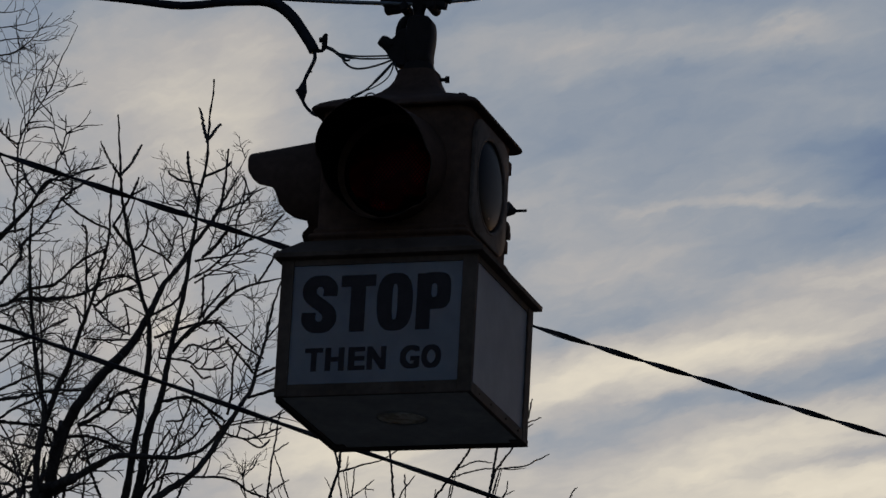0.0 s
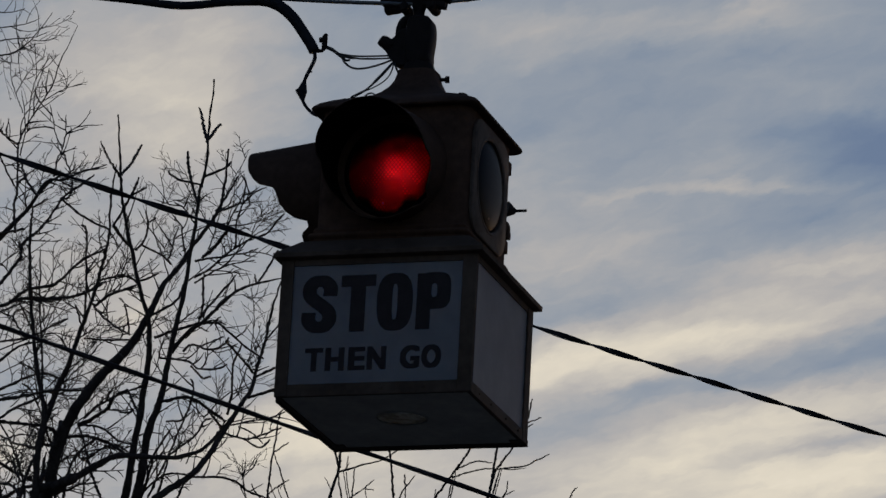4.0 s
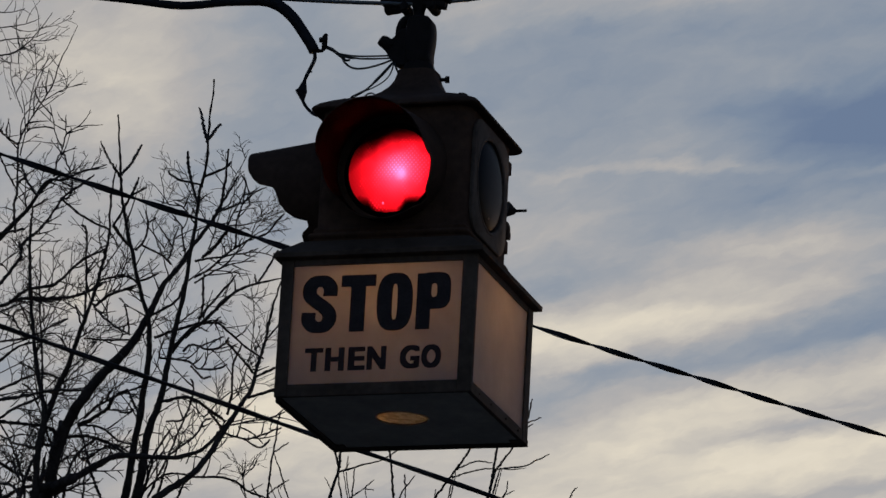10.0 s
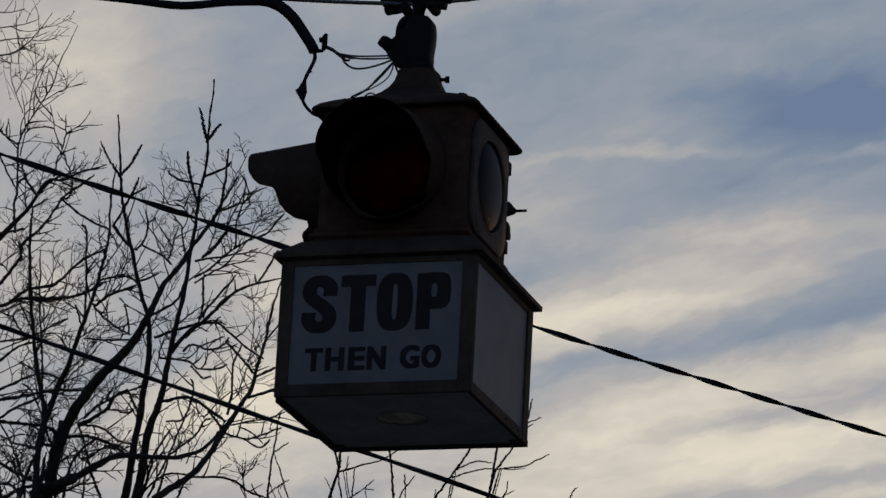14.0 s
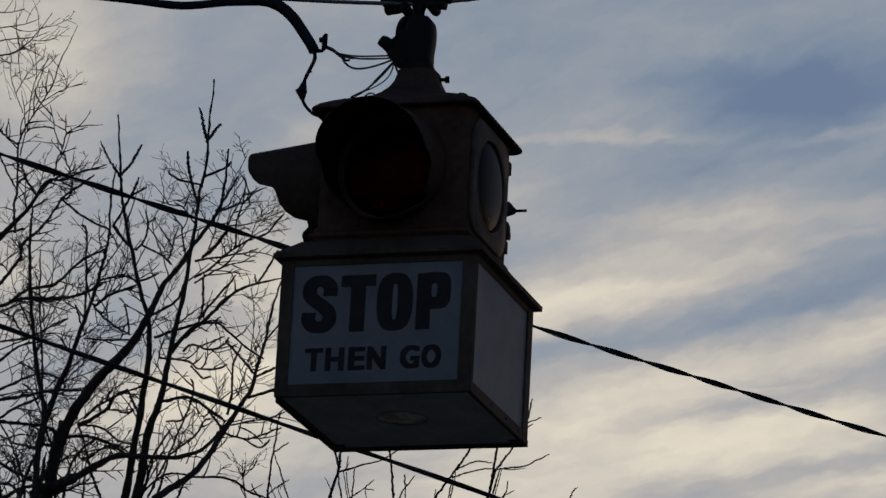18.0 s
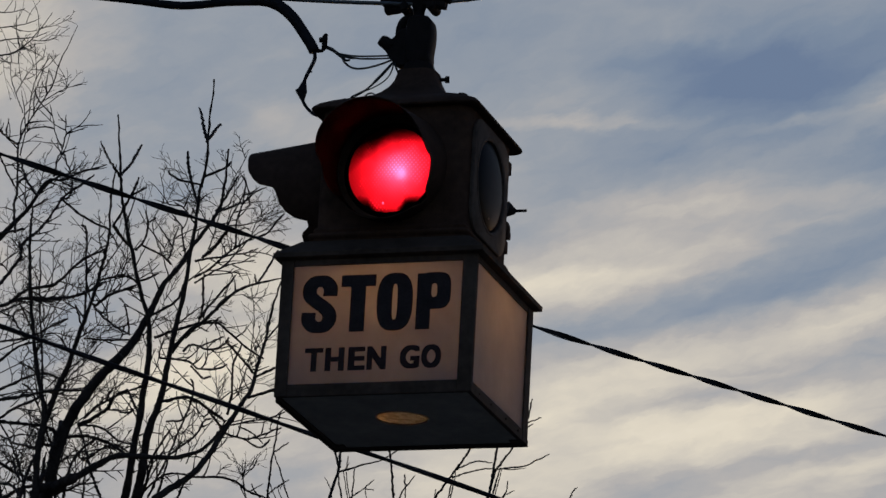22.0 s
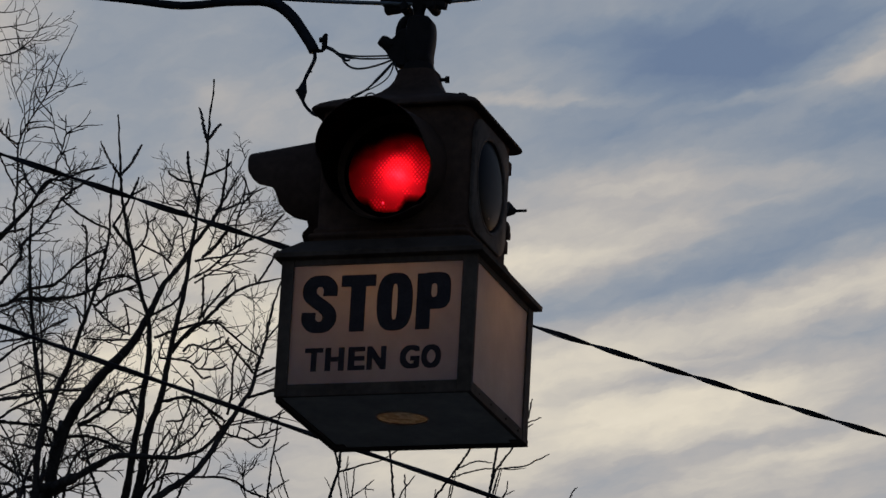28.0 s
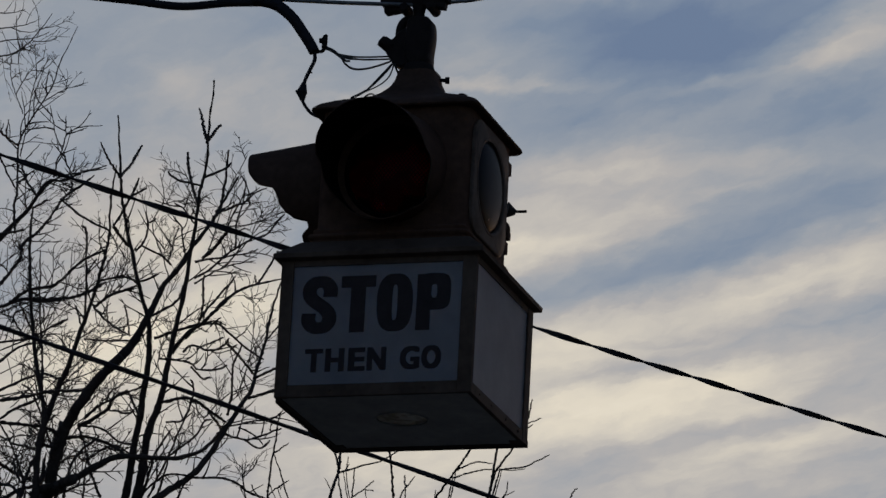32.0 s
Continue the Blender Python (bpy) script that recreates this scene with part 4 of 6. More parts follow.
utility_pole(-8.0, 11.697, 7.0, 0, 0)
utility_pole(8.0, 11.697, 8.2, 0, 0)
utility_pole(-6.72, 6.9, 6.6, -48, 5.45)
utility_pole(8.05, 22.2, 6.6, -48, 5.45)


# ---- bare winter trees ----
def grow(verts, faces, p, way, length, r, depth, rng, plain):
    """One twig with alternate side shoots: gently curved, rising at its end, knotted with buds."""
    n = max(4, min(12, int(length / 0.022)))
    bend = Vector((rng.gauss(0, 0.1), rng.gauss(0, 0.06), rng.gauss(0.05, 0.08)))
    pts, q, d = [p.copy()], p.copy(), way.normalized()
    for i in range(n):
        d = (d + bend + Vector((rng.gauss(0, 0.08), rng.gauss(0, 0.06), rng.gauss(0, 0.08)))).normalized()
        q = q + d * length / n
        pts.append(q.copy())
    tube_into(verts, faces, pts, [max(r * (1 - 0.6 * i / n) * (1.12 if i % 2 else 0.94), plain) for i in range(n + 1)], 5 if r > 0.003 else 4)
    if depth < 0:
        return
    hand = rng.choice((-1, 1))
    for i in range(1, n):
        if rng.random() < (0.6 if depth else 0.25):
            d = (pts[i + 1] - pts[i]).normalized()
            side = (d.cross(Vector((0, 1, 0))) * hand + Vector((0, rng.gauss(0, 0.5), 0.1))).normalized()
            hand = -hand
            size = length * rng.uniform(0.25, 0.6) * (1.2 - 0.6 * i / n) if depth else rng.uniform(0.012, 0.04)
            grow(verts, faces, pts[i], d * rng.uniform(0.7, 1.0) + side * rng.uniform(0.5, 0.9), size, r * 0.72, depth - 1, rng, plain)


class Growth:
    def __init__(self, thing, bark, seed, every, reach, twig, plain, upto):
        self.thing, self.bark, self.rng = thing, bark, random.Random(seed)
        self.every, self.reach, self.twig, self.plain = every, reach, twig, plain
        self.upto, self.verts, self.faces = upto, [], []


def limb(tree, r0, r1, depth, *points):
    """One limb through its bends, with knobbly bark, and twigs sprouting from its upper part."""
    rng = tree.rng
    pts = spline(points, 24)
    steps = max(16, min(150, int(sum((q - p).length for p, q in zip(pts, pts[1:])) / 0.0085)))
    pts = spline(points, steps)
    radii = []
    for i, p in enumerate(pts):
        k = i / steps
        q = p + Vector((7, 3, 1))
        p += Vector((noise.noise(p * 7.0) * 0.005 + noise.noise(p * 23.0) * 0.0032, 0, noise.noise(q * 7.0) * 0.005 + noise.noise(q * 23.0) * 0.0032))
        r = r0 + (r1 - r0) * k ** (0.65 if r0 > 0.018 else 0.85)
        r *= 0.7 + 0.3 * min(1.0, max(0.0, (r - 0.006) / 0.012))
        thin = r < 0.0065
        bud = (0.3 * rng.random() + 0.12 if i % 3 == 0 else -0.05) if thin else 0.0
        if thin and i % 3 == 0:
            p += Vector((1 if i % 6 else -1, 0, 0.4)) * r * 0.25
        tip = 1.0 if k < 0.9 or r1 > 0.009 else 1.0 - 3.0 * (k - 0.9)
        radii.append(r * tip * (1 + bud + 0.14 * noise.noise(p * 26.0) + 0.2 * noise.noise(p * 75.0)))
    verts, faces = [], []
    tube_into(verts, faces, pts, radii, 8)
    me = bpy.data.meshes.new("limb")
    me.from_pydata(verts, [], faces)
    me.polygons.foreach_set("use_smooth", [True] * len(me.polygons))
    me.materials.append(tree.bark)
    ob = new("limb", me)
    ob.parent = tree.thing
    run = 0.0
    for i in range(3, steps):
        run += (pts[i] - pts[i - 1]).length
        if depth and i < tree.upto * steps and run > tree.every * rng.uniform(0.7, 1.4):
            run = 0.0
            d = (pts[i + 1] - pts[i - 1]).normalized()
            side = d.cross(Vector((0, 1, 0))) * rng.choice((-1, 1)) + Vector((0, rng.gauss(0, 0.7), 0))
            way = d * rng.uniform(0.5, 1.0) + side * 0.8 + Vector((0, 0, 0.15))
            size = tree.reach * rng.uniform(0.35, 1.0) * (1.15 - 0.5 * i / steps)
            grow(tree.verts, tree.faces, pts[i], way, size, tree.twig * rng.uniform(0.7, 1.2), depth - 1, rng, tree.plain)
    return ob


def finish(tree):
    me = bpy.data.meshes.new("crown")
    me.from_pydata(tree.verts, [], tree.faces)
    me.materials.append(tree.bark)
    ob = new("crown", me)
    ob.parent = tree.thing
    tagged(ob, kind="stuff")


def trunk(tree, r0, r1, *points):
    verts, faces = [], []
    pts = spline(points, 30)
    tube_into(verts, faces, pts, [r0 * (1 + 0.5 * max(0, 1 - i / 4)) + (r1 - r0) * i / 30 for i in range(31)], 14)
    me = bpy.data.meshes.new("trunk")
    me.from_pydata(verts, [], faces)
    me.polygons.foreach_set("use_smooth", [True] * len(me.polygons))
    me.materials.append(tree.bark)
    ob = new("trunk", me)
    ob.parent = tree.thing


thing = new("bare_tree")
thing.matrix_basis = pose(-1.34, 19.00, 0)
tagged(thing, "bare leafless tree with upright knobbly twigs", "tree", "bare trees behind the beacon")
tree = Growth(thing, BARK, 11, 0.062, 0.18, 0.0030, 0.0011, 0.8)
trunk(tree, 0.120, 0.075, (0.05, 0, -0.1), (0.02, 0.05, 2.72), (-0.03, 0.0, 5.43))
limb(tree, 0.0124, 0.0108, 0, (-0.03, 0.0, 5.33), (-0.143, 0.02, 5.85), (-0.239, 0.03, 6.359))
limb(tree, 0.0108, 0.0084, 2, (-0.239, 0.03, 6.359), (-0.178, 0.14, 6.432), (-0.121, 0.24, 6.480))
limb(tree, 0.0097, 0.0084, 0, (-0.03, 0.0, 5.33), (-0.152, 0.04, 5.92), (-0.254, 0.07, 6.519))
limb(tree, 0.0084, 0.0072, 2, (-0.254, 0.07, 6.519), (-0.193, 0.26, 6.528), (-0.142, 0.44, 6.548))
limb(tree, 0.0110, 0.0096, 0, (-0.03, 0.0, 5.33), (-0.098, 0.04, 5.86), (-0.163, 0.06, 6.371))
limb(tree, 0.0096, 0.0072, 2, (-0.163, 0.06, 6.371), (-0.151, 0.24, 6.543), (-0.117, 0.42, 6.680))
limb(tree, 0.0083, 0.0072, 0, (-0.03, 0.0, 5.33), (0.005, -0.07, 5.84), (0.009, -0.12, 6.335))
limb(tree, 0.0072, 0.0060, 2, (0.009, -0.12, 6.335), (0.020, -0.09, 6.445), (0.053, -0.06, 6.539), (0.119, -0.03, 6.614))
limb(tree, 0.0290, 0.0250, 0, (-0.03, 0.0, 5.33), (-0.058, 0.07, 5.85), (-0.097, 0.11, 6.362))
limb(tree, 0.0250, 0.0050, 0, (-0.097, 0.11, 6.362), (-0.101, 0.12, 6.433), (-0.092, 0.14, 6.508), (-0.082, 0.15, 6.587))
limb(tree, 0.0248, 0.0216, 0, (-0.03, 0.0, 5.33), (-0.053, 0.06, 5.86), (-0.089, 0.10, 6.381))
limb(tree, 0.0216, 0.0180, 0, (-0.089, 0.10, 6.381), (-0.004, -0.14, 6.391), (0.062, -0.39, 6.353))
limb(tree, 0.0277, 0.0241, 0, (-0.03, 0.0, 5.33), (-0.031, -0.01, 5.85), (-0.051, -0.01, 6.368))
limb(tree, 0.0236, 0.0184, 2, (-0.051, -0.01, 6.368), (-0.031, -0.06, 6.493), (-0.001, -0.11, 6.610), (0.047, -0.16, 6.695), (0.115, -0.20, 6.781), (0.194, -0.25, 6.857))
limb(tree, 0.0182, 0.0060, 1, (0.178, 0.01, 6.932), (0.234, 0.02, 7.023), (0.275, 0.02, 7.119), (0.324, 0.03, 7.235), (0.375, 0.04, 7.311), (0.422, 0.05, 7.397), (0.466, 0.05, 7.463), (0.499, 0.06, 7.533), (0.510, 0.07, 7.624), (0.518, 0.07, 7.774))
limb(tree, 0.0179, 0.0156, 0, (-0.03, 0.0, 5.33), (-0.054, -0.07, 5.84), (-0.090, -0.12, 6.337))
limb(tree, 0.0156, 0.0060, 2, (-0.090, -0.12, 6.337), (-0.092, -0.14, 6.489), (-0.076, -0.16, 6.622), (-0.089, -0.18, 6.712), (-0.115, -0.20, 6.833), (-0.143, -0.22, 6.998), (-0.162, -0.24, 7.163), (-0.171, -0.26, 7.329), (-0.168, -0.28, 7.392))
limb(tree, 0.0060, 0.0036, 2, (-0.100, -0.06, 6.768), (-0.129, 0.10, 7.006), (-0.160, 0.26, 7.226), (-0.181, 0.42, 7.450))
limb(tree, 0.0156, 0.0048, 2, (-0.102, 0.07, 6.586), (-0.085, 0.02, 6.671), (-0.045, -0.02, 6.784), (-0.008, -0.07, 6.877), (0.025, -0.11, 6.974), (0.065, -0.16, 7.082), (0.093, -0.20, 7.188), (0.115, -0.25, 7.284), (0.118, -0.30, 7.444), (0.129, -0.34, 7.560))
limb(tree, 0.0193, 0.0168, 0, (-0.03, 0.0, 5.33), (0.136, 0.04, 5.87), (0.226, 0.07, 6.404))
limb(tree, 0.0168, 0.0060, 1, (0.226, 0.07, 6.404), (0.245, 0.03, 6.585), (0.265, -0.01, 6.735), (0.281, -0.06, 6.897), (0.279, -0.10, 7.014), (0.256, -0.14, 7.097), (0.227, -0.19, 7.180), (0.191, -0.23, 7.305), (0.169, -0.27, 7.388), (0.150, -0.32, 7.504), (0.125, -0.36, 7.743))
limb(tree, 0.0221, 0.0192, 0, (-0.03, 0.0, 5.33), (0.162, 0.02, 5.87), (0.270, 0.03, 6.395))
limb(tree, 0.0192, 0.0060, 1, (0.270, 0.03, 6.395), (0.297, -0.02, 6.629), (0.331, -0.06, 6.743), (0.356, -0.10, 6.876), (0.384, -0.15, 7.048), (0.406, -0.19, 7.172), (0.426, -0.24, 7.327), (0.437, -0.28, 7.465), (0.459, -0.33, 7.594), (0.466, -0.37, 7.896))
limb(tree, 0.0179, 0.0156, 0, (-0.03, 0.0, 5.33), (0.204, -0.07, 5.85), (0.340, -0.12, 6.360))
limb(tree, 0.0156, 0.0060, 1, (0.340, -0.12, 6.360), (0.416, -0.07, 6.434), (0.482, -0.03, 6.502), (0.535, 0.02, 6.593), (0.581, 0.07, 6.707), (0.626, 0.12, 6.806), (0.660, 0.17, 6.878), (0.671, 0.22, 6.964), (0.689, 0.27, 7.061), (0.709, 0.32, 7.215), (0.736, 0.37, 7.353))
limb(tree, 0.0193, 0.0168, 0, (-0.03, 0.0, 5.33), (-0.060, -0.04, 5.86), (-0.100, -0.07, 6.379))
limb(tree, 0.0168, 0.0072, 2, (-0.100, -0.07, 6.379), (0.022, -0.10, 6.421), (0.123, -0.13, 6.473), (0.193, -0.15, 6.510), (0.297, -0.18, 6.505), (0.391, -0.21, 6.494), (0.493, -0.23, 6.518), (0.561, -0.26, 6.579), (0.600, -0.28, 6.627))
limb(tree, 0.0083, 0.0072, 0, (-0.03, 0.0, 5.33), (0.079, 0.07, 5.87), (0.132, 0.12, 6.411))
limb(tree, 0.0072, 0.0060, 0, (0.132, 0.12, 6.411), (0.089, 0.20, 6.525), (0.046, 0.29, 6.664), (0.012, 0.37, 6.761))
limb(tree, 0.0110, 0.0096, 0, (-0.03, 0.0, 5.33), (-0.061, -0.03, 5.86), (-0.102, -0.05, 6.388))
limb(tree, 0.0096, 0.0096, 0, (-0.102, -0.05, 6.388), (-0.071, 0.12, 6.515), (-0.068, 0.29, 6.658), (-0.058, 0.46, 6.786))
limb(tree, 0.0072, 0.0060, 0, (0.265, 0.01, 7.088), (0.320, 0.05, 7.130), (0.359, 0.09, 7.175), (0.378, 0.14, 7.232), (0.385, 0.18, 7.298))
limb(tree, 0.0060, 0.0036, 1, (0.429, -0.07, 7.286), (0.487, 0.05, 7.337), (0.556, 0.18, 7.393), (0.610, 0.31, 7.446), (0.638, 0.44, 7.501))
limb(tree, 0.0060, 0.0048, 1, (0.427, 0.05, 7.261), (0.476, 0.11, 7.315), (0.521, 0.17, 7.380), (0.561, 0.23, 7.436), (0.610, 0.29, 7.488), (0.668, 0.35, 7.534), (0.705, 0.41, 7.608), (0.729, 0.47, 7.656))
limb(tree, 0.0048, 0.0024, 1, (0.426, 0.10, 7.254), (0.500, 0.02, 7.280), (0.564, -0.05, 7.287), (0.628, -0.13, 7.279), (0.653, -0.20, 7.264))
limb(tree, 0.0108, 0.0048, 1, (0.362, -0.03, 6.940), (0.418, -0.08, 7.002), (0.477, -0.12, 7.043), (0.529, -0.16, 7.087), (0.578, -0.21, 7.120), (0.621, -0.25, 7.140), (0.668, -0.29, 7.147), (0.759, -0.33, 7.159))
limb(tree, 0.0048, 0.0060, 0, (0.417, -0.09, 6.981), (0.464, -0.20, 7.015), (0.478, -0.32, 7.047), (0.482, -0.43, 7.130))
limb(tree, 0.0072, 0.0048, 0, (0.456, -0.05, 7.071), (0.496, -0.01, 7.147), (0.537, 0.03, 7.215), (0.557, 0.06, 7.250), (0.571, 0.10, 7.290))
limb(tree, 0.0060, 0.0048, 0, (0.660, -0.12, 7.197), (0.689, -0.02, 7.276), (0.714, 0.08, 7.363), (0.726, 0.18, 7.419))
limb(tree, 0.0048, 0.0036, 0, (0.657, -0.04, 7.221), (0.656, -0.19, 7.211))
limb(tree, 0.0072, 0.0060, 1, (0.294, 0.08, 7.029), (0.366, 0.06, 7.055), (0.449, 0.05, 7.081), (0.524, 0.03, 7.082), (0.567, 0.01, 7.045), (0.625, -0.00, 6.994), (0.701, -0.02, 6.939))
limb(tree, 0.0048, 0.0036, 1, (0.453, -0.05, 7.054), (0.514, -0.03, 7.074), (0.558, -0.02, 7.061))
limb(tree, 0.0036, 0.0036, 0, (0.495, 0.05, 7.078), (0.551, -0.44, 6.970))
limb(tree, 0.0060, 0.0048, 1, (0.400, 0.12, 6.996), (0.435, -0.00, 6.986), (0.494, -0.12, 6.934), (0.540, -0.24, 6.906), (0.570, -0.36, 6.895), (0.590, -0.48, 6.881))
limb(tree, 0.0048, 0.0036, 0, (0.454, 0.06, 6.990), (0.517, 0.20, 7.066), (0.538, 0.34, 7.119))
limb(tree, 0.0060, 0.0060, 1, (0.564, -0.12, 6.970), (0.594, 0.02, 6.976), (0.643, 0.15, 6.956), (0.667, 0.29, 6.960))
limb(tree, 0.0048, 0.0048, 0, (0.706, -0.03, 7.007), (0.743, 0.02, 7.073), (0.758, 0.08, 7.118))
limb(tree, 0.0060, 0.0048, 1, (0.331, -0.12, 6.894), (0.429, -0.21, 6.863), (0.480, -0.29, 6.810), (0.552, -0.37, 6.797), (0.587, -0.45, 6.793))
limb(tree, 0.0048, 0.0048, 0, (0.445, -0.08, 6.878), (0.472, 0.19, 6.915), (0.492, 0.46, 6.991))
limb(tree, 0.0084, 0.0072, 1, (0.340, -0.08, 6.739), (0.407, 0.01, 6.785), (0.455, 0.09, 6.800), (0.517, 0.17, 6.778), (0.568, 0.26, 6.771))
limb(tree, 0.0069, 0.0060, 0, (-0.03, 0.0, 5.33), (0.265, 0.07, 5.92), (0.442, 0.11, 6.513))
limb(tree, 0.0060, 0.0060, 1, (0.442, 0.11, 6.513), (0.526, 0.19, 6.537), (0.605, 0.27, 6.548), (0.665, 0.36, 6.531), (0.738, 0.44, 6.526))
limb(tree, 0.0069, 0.0060, 0, (-0.03, 0.0, 5.33), (0.188, -0.02, 5.86), (0.314, -0.04, 6.389))
limb(tree, 0.0060, 0.0048, 1, (0.314, -0.04, 6.389), (0.383, -0.07, 6.556), (0.447, -0.09, 6.724), (0.455, -0.12, 6.798), (0.445, -0.15, 6.814))
limb(tree, 0.0069, 0.0060, 0, (-0.03, 0.0, 5.33), (0.226, 0.01, 5.94), (0.376, 0.01, 6.562))
limb(tree, 0.0060, 0.0048, 1, (0.376, 0.01, 6.562), (0.454, 0.10, 6.655), (0.488, 0.19, 6.743), (0.516, 0.28, 6.785))
limb(tree, 0.0048, 0.0048, 1, (0.368, -0.10, 6.662), (0.409, 0.08, 6.718), (0.429, 0.25, 6.805))
limb(tree, 0.0060, 0.0048, 1, (0.578, 0.07, 6.675), (0.618, 0.15, 6.679), (0.660, 0.22, 6.694), (0.727, 0.29, 6.745), (0.770, 0.36, 6.784))
limb(tree, 0.0048, 0.0048, 0, (0.661, -0.12, 6.605), (0.705, 0.16, 6.650), (0.726, 0.45, 6.757))
limb(tree, 0.0048, 0.0036, 0, (0.635, -0.10, 6.654), (0.689, -0.13, 6.624), (0.723, -0.16, 6.580))
limb(tree, 0.0048, 0.0036, 1, (0.589, 0.03, 6.695), (0.676, 0.16, 6.751), (0.724, 0.29, 6.795), (0.775, 0.42, 6.873))
limb(tree, 0.0060, 0.0060, 1, (0.516, -0.04, 6.720), (0.552, 0.19, 6.716), (0.523, 0.42, 6.689))
limb(tree, 0.0072, 0.0072, 0, (0.655, 0.01, 6.800), (0.722, -0.09, 6.794), (0.755, -0.19, 6.779))
limb(tree, 0.0060, 0.0060, 0, (0.673, -0.05, 6.861), (0.738, -0.18, 6.854), (0.762, -0.32, 6.827))
limb(tree, 0.0072, 0.0048, 1, (0.589, -0.11, 6.696), (0.599, -0.19, 6.770), (0.606, -0.27, 6.854), (0.635, -0.35, 6.901))
limb(tree, 0.0096, 0.0072, 2, (-0.296, 0.05, 7.107), (-0.212, 0.14, 7.165), (-0.114, 0.23, 7.201), (-0.037, 0.32, 7.238), (0.042, 0.41, 7.307), (0.062, 0.50, 7.353))
limb(tree, 0.0072, 0.0060, 2, (0.073, -0.08, 7.093), (0.148, -0.27, 7.086), (0.245, -0.45, 7.072))
limb(tree, 0.0060, 0.0060, 2, (0.078, 0.12, 7.249), (0.162, 0.09, 7.260), (0.224, 0.06, 7.233), (0.295, 0.03, 7.261))
limb(tree, 0.0084, 0.0060, 2, (-0.244, -0.02, 7.111), (-0.177, -0.07, 7.142), (-0.081, -0.12, 7.150), (-0.010, -0.17, 7.205), (0.034, -0.21, 7.232), (0.111, -0.26, 7.258))
limb(tree, 0.0084, 0.0060, 2, (-0.300, 0.02, 7.174), (-0.256, 0.06, 7.249), (-0.231, 0.10, 7.317), (-0.228, 0.14, 7.384), (-0.180, 0.17, 7.442), (-0.133, 0.21, 7.528), (-0.098, 0.25, 7.604), (-0.050, 0.29, 7.661), (0.007, 0.33, 7.726))
limb(tree, 0.0120, 0.0048, 2, (-0.311, -0.01, 7.347), (-0.252, -0.02, 7.411), (-0.203, -0.03, 7.465), (-0.173, -0.04, 7.519), (-0.134, -0.05, 7.573), (-0.082, -0.06, 7.580), (-0.020, -0.07, 7.607), (0.077, -0.08, 7.638))
limb(tree, 0.0060, 0.0048, 1, (-0.167, -0.11, 7.493), (-0.215, 0.06, 7.583), (-0.253, 0.24, 7.693), (-0.284, 0.42, 7.793))
limb(tree, 0.0072, 0.0024, 1, (-0.235, -0.12, 7.345), (-0.252, -0.10, 7.457), (-0.245, -0.09, 7.520), (-0.252, -0.08, 7.623), (-0.256, -0.07, 7.704), (-0.233, -0.06, 7.776), (-0.195, -0.04, 7.853), (-0.150, -0.03, 7.955), (-0.128, -0.02, 8.046), (-0.074, -0.01, 8.203))
limb(tree, 0.0048, 0.0048, 1, (-0.271, 0.08, 7.749), (-0.298, -0.14, 7.708), (-0.312, -0.37, 7.665))
limb(tree, 0.0048, 0.0024, 1, (-0.123, 0.06, 7.626), (-0.125, 0.14, 7.711), (-0.111, 0.21, 7.782), (-0.108, 0.29, 7.869), (-0.063, 0.37, 7.929), (0.013, 0.45, 7.966))
limb(tree, 0.0036, 0.0024, 1, (-0.090, 0.03, 7.775), (-0.109, 0.29, 7.944))
limb(tree, 0.0036, 0.0024, 1, (-0.087, -0.10, 7.681), (-0.112, -0.09, 7.728), (-0.130, -0.08, 7.797), (-0.148, -0.07, 7.866))
limb(tree, 0.0048, 0.0036, 1, (-0.041, -0.09, 7.522), (-0.057, 0.06, 7.616), (-0.094, 0.20, 7.734), (-0.120, 0.34, 7.817))
limb(tree, 0.0060, 0.0060, 0, (-0.084, -0.05, 7.510), (0.010, -0.05, 7.438), (0.096, -0.05, 7.400), (0.110, -0.05, 7.375))
limb(tree, 0.0048, 0.0048, 0, (-0.200, 0.12, 7.523), (-0.158, 0.35, 7.626))
limb(tree, 0.0036, 0.0024, 1, (-0.205, 0.12, 7.490), (-0.185, 0.06, 7.456), (-0.140, 0.01, 7.428), (-0.078, -0.05, 7.406))
limb(tree, 0.0048, 0.0048, 1, (-0.337, -0.00, 7.692), (-0.298, 0.11, 7.638), (-0.274, 0.23, 7.619))
limb(tree, 0.0060, 0.0060, 0, (-0.313, -0.01, 7.370), (-0.195, -0.21, 7.332))
limb(tree, 0.0069, 0.0045, 0, (0.128, -0.02, 7.614), (0.097, -0.19, 7.618), (0.068, -0.35, 7.640))
limb(tree, 0.0069, 0.0060, 0, (0.131, -0.03, 7.612), (0.155, 0.23, 7.757), (0.167, 0.49, 7.905))
limb(tree, 0.0069, 0.0060, 0, (0.111, 0.11, 7.467), (0.146, 0.12, 7.543), (0.170, 0.12, 7.601), (0.189, 0.13, 7.661))
limb(tree, 0.0055, 0.0060, 0, (0.153, -0.00, 7.513), (0.185, -0.08, 7.526), (0.236, -0.16, 7.530))
limb(tree, 0.0060, 0.0048, 0, (0.209, -0.10, 7.308), (0.232, -0.13, 7.326), (0.248, -0.17, 7.352), (0.253, -0.20, 7.384), (0.242, -0.23, 7.420))
limb(tree, 0.0041, 0.0045, 0, (0.238, 0.07, 7.464), (0.249, 0.37, 7.582))
limb(tree, 0.0083, 0.0075, 0, (0.121, -0.03, 7.416), (0.139, 0.13, 7.423), (0.172, 0.29, 7.436))
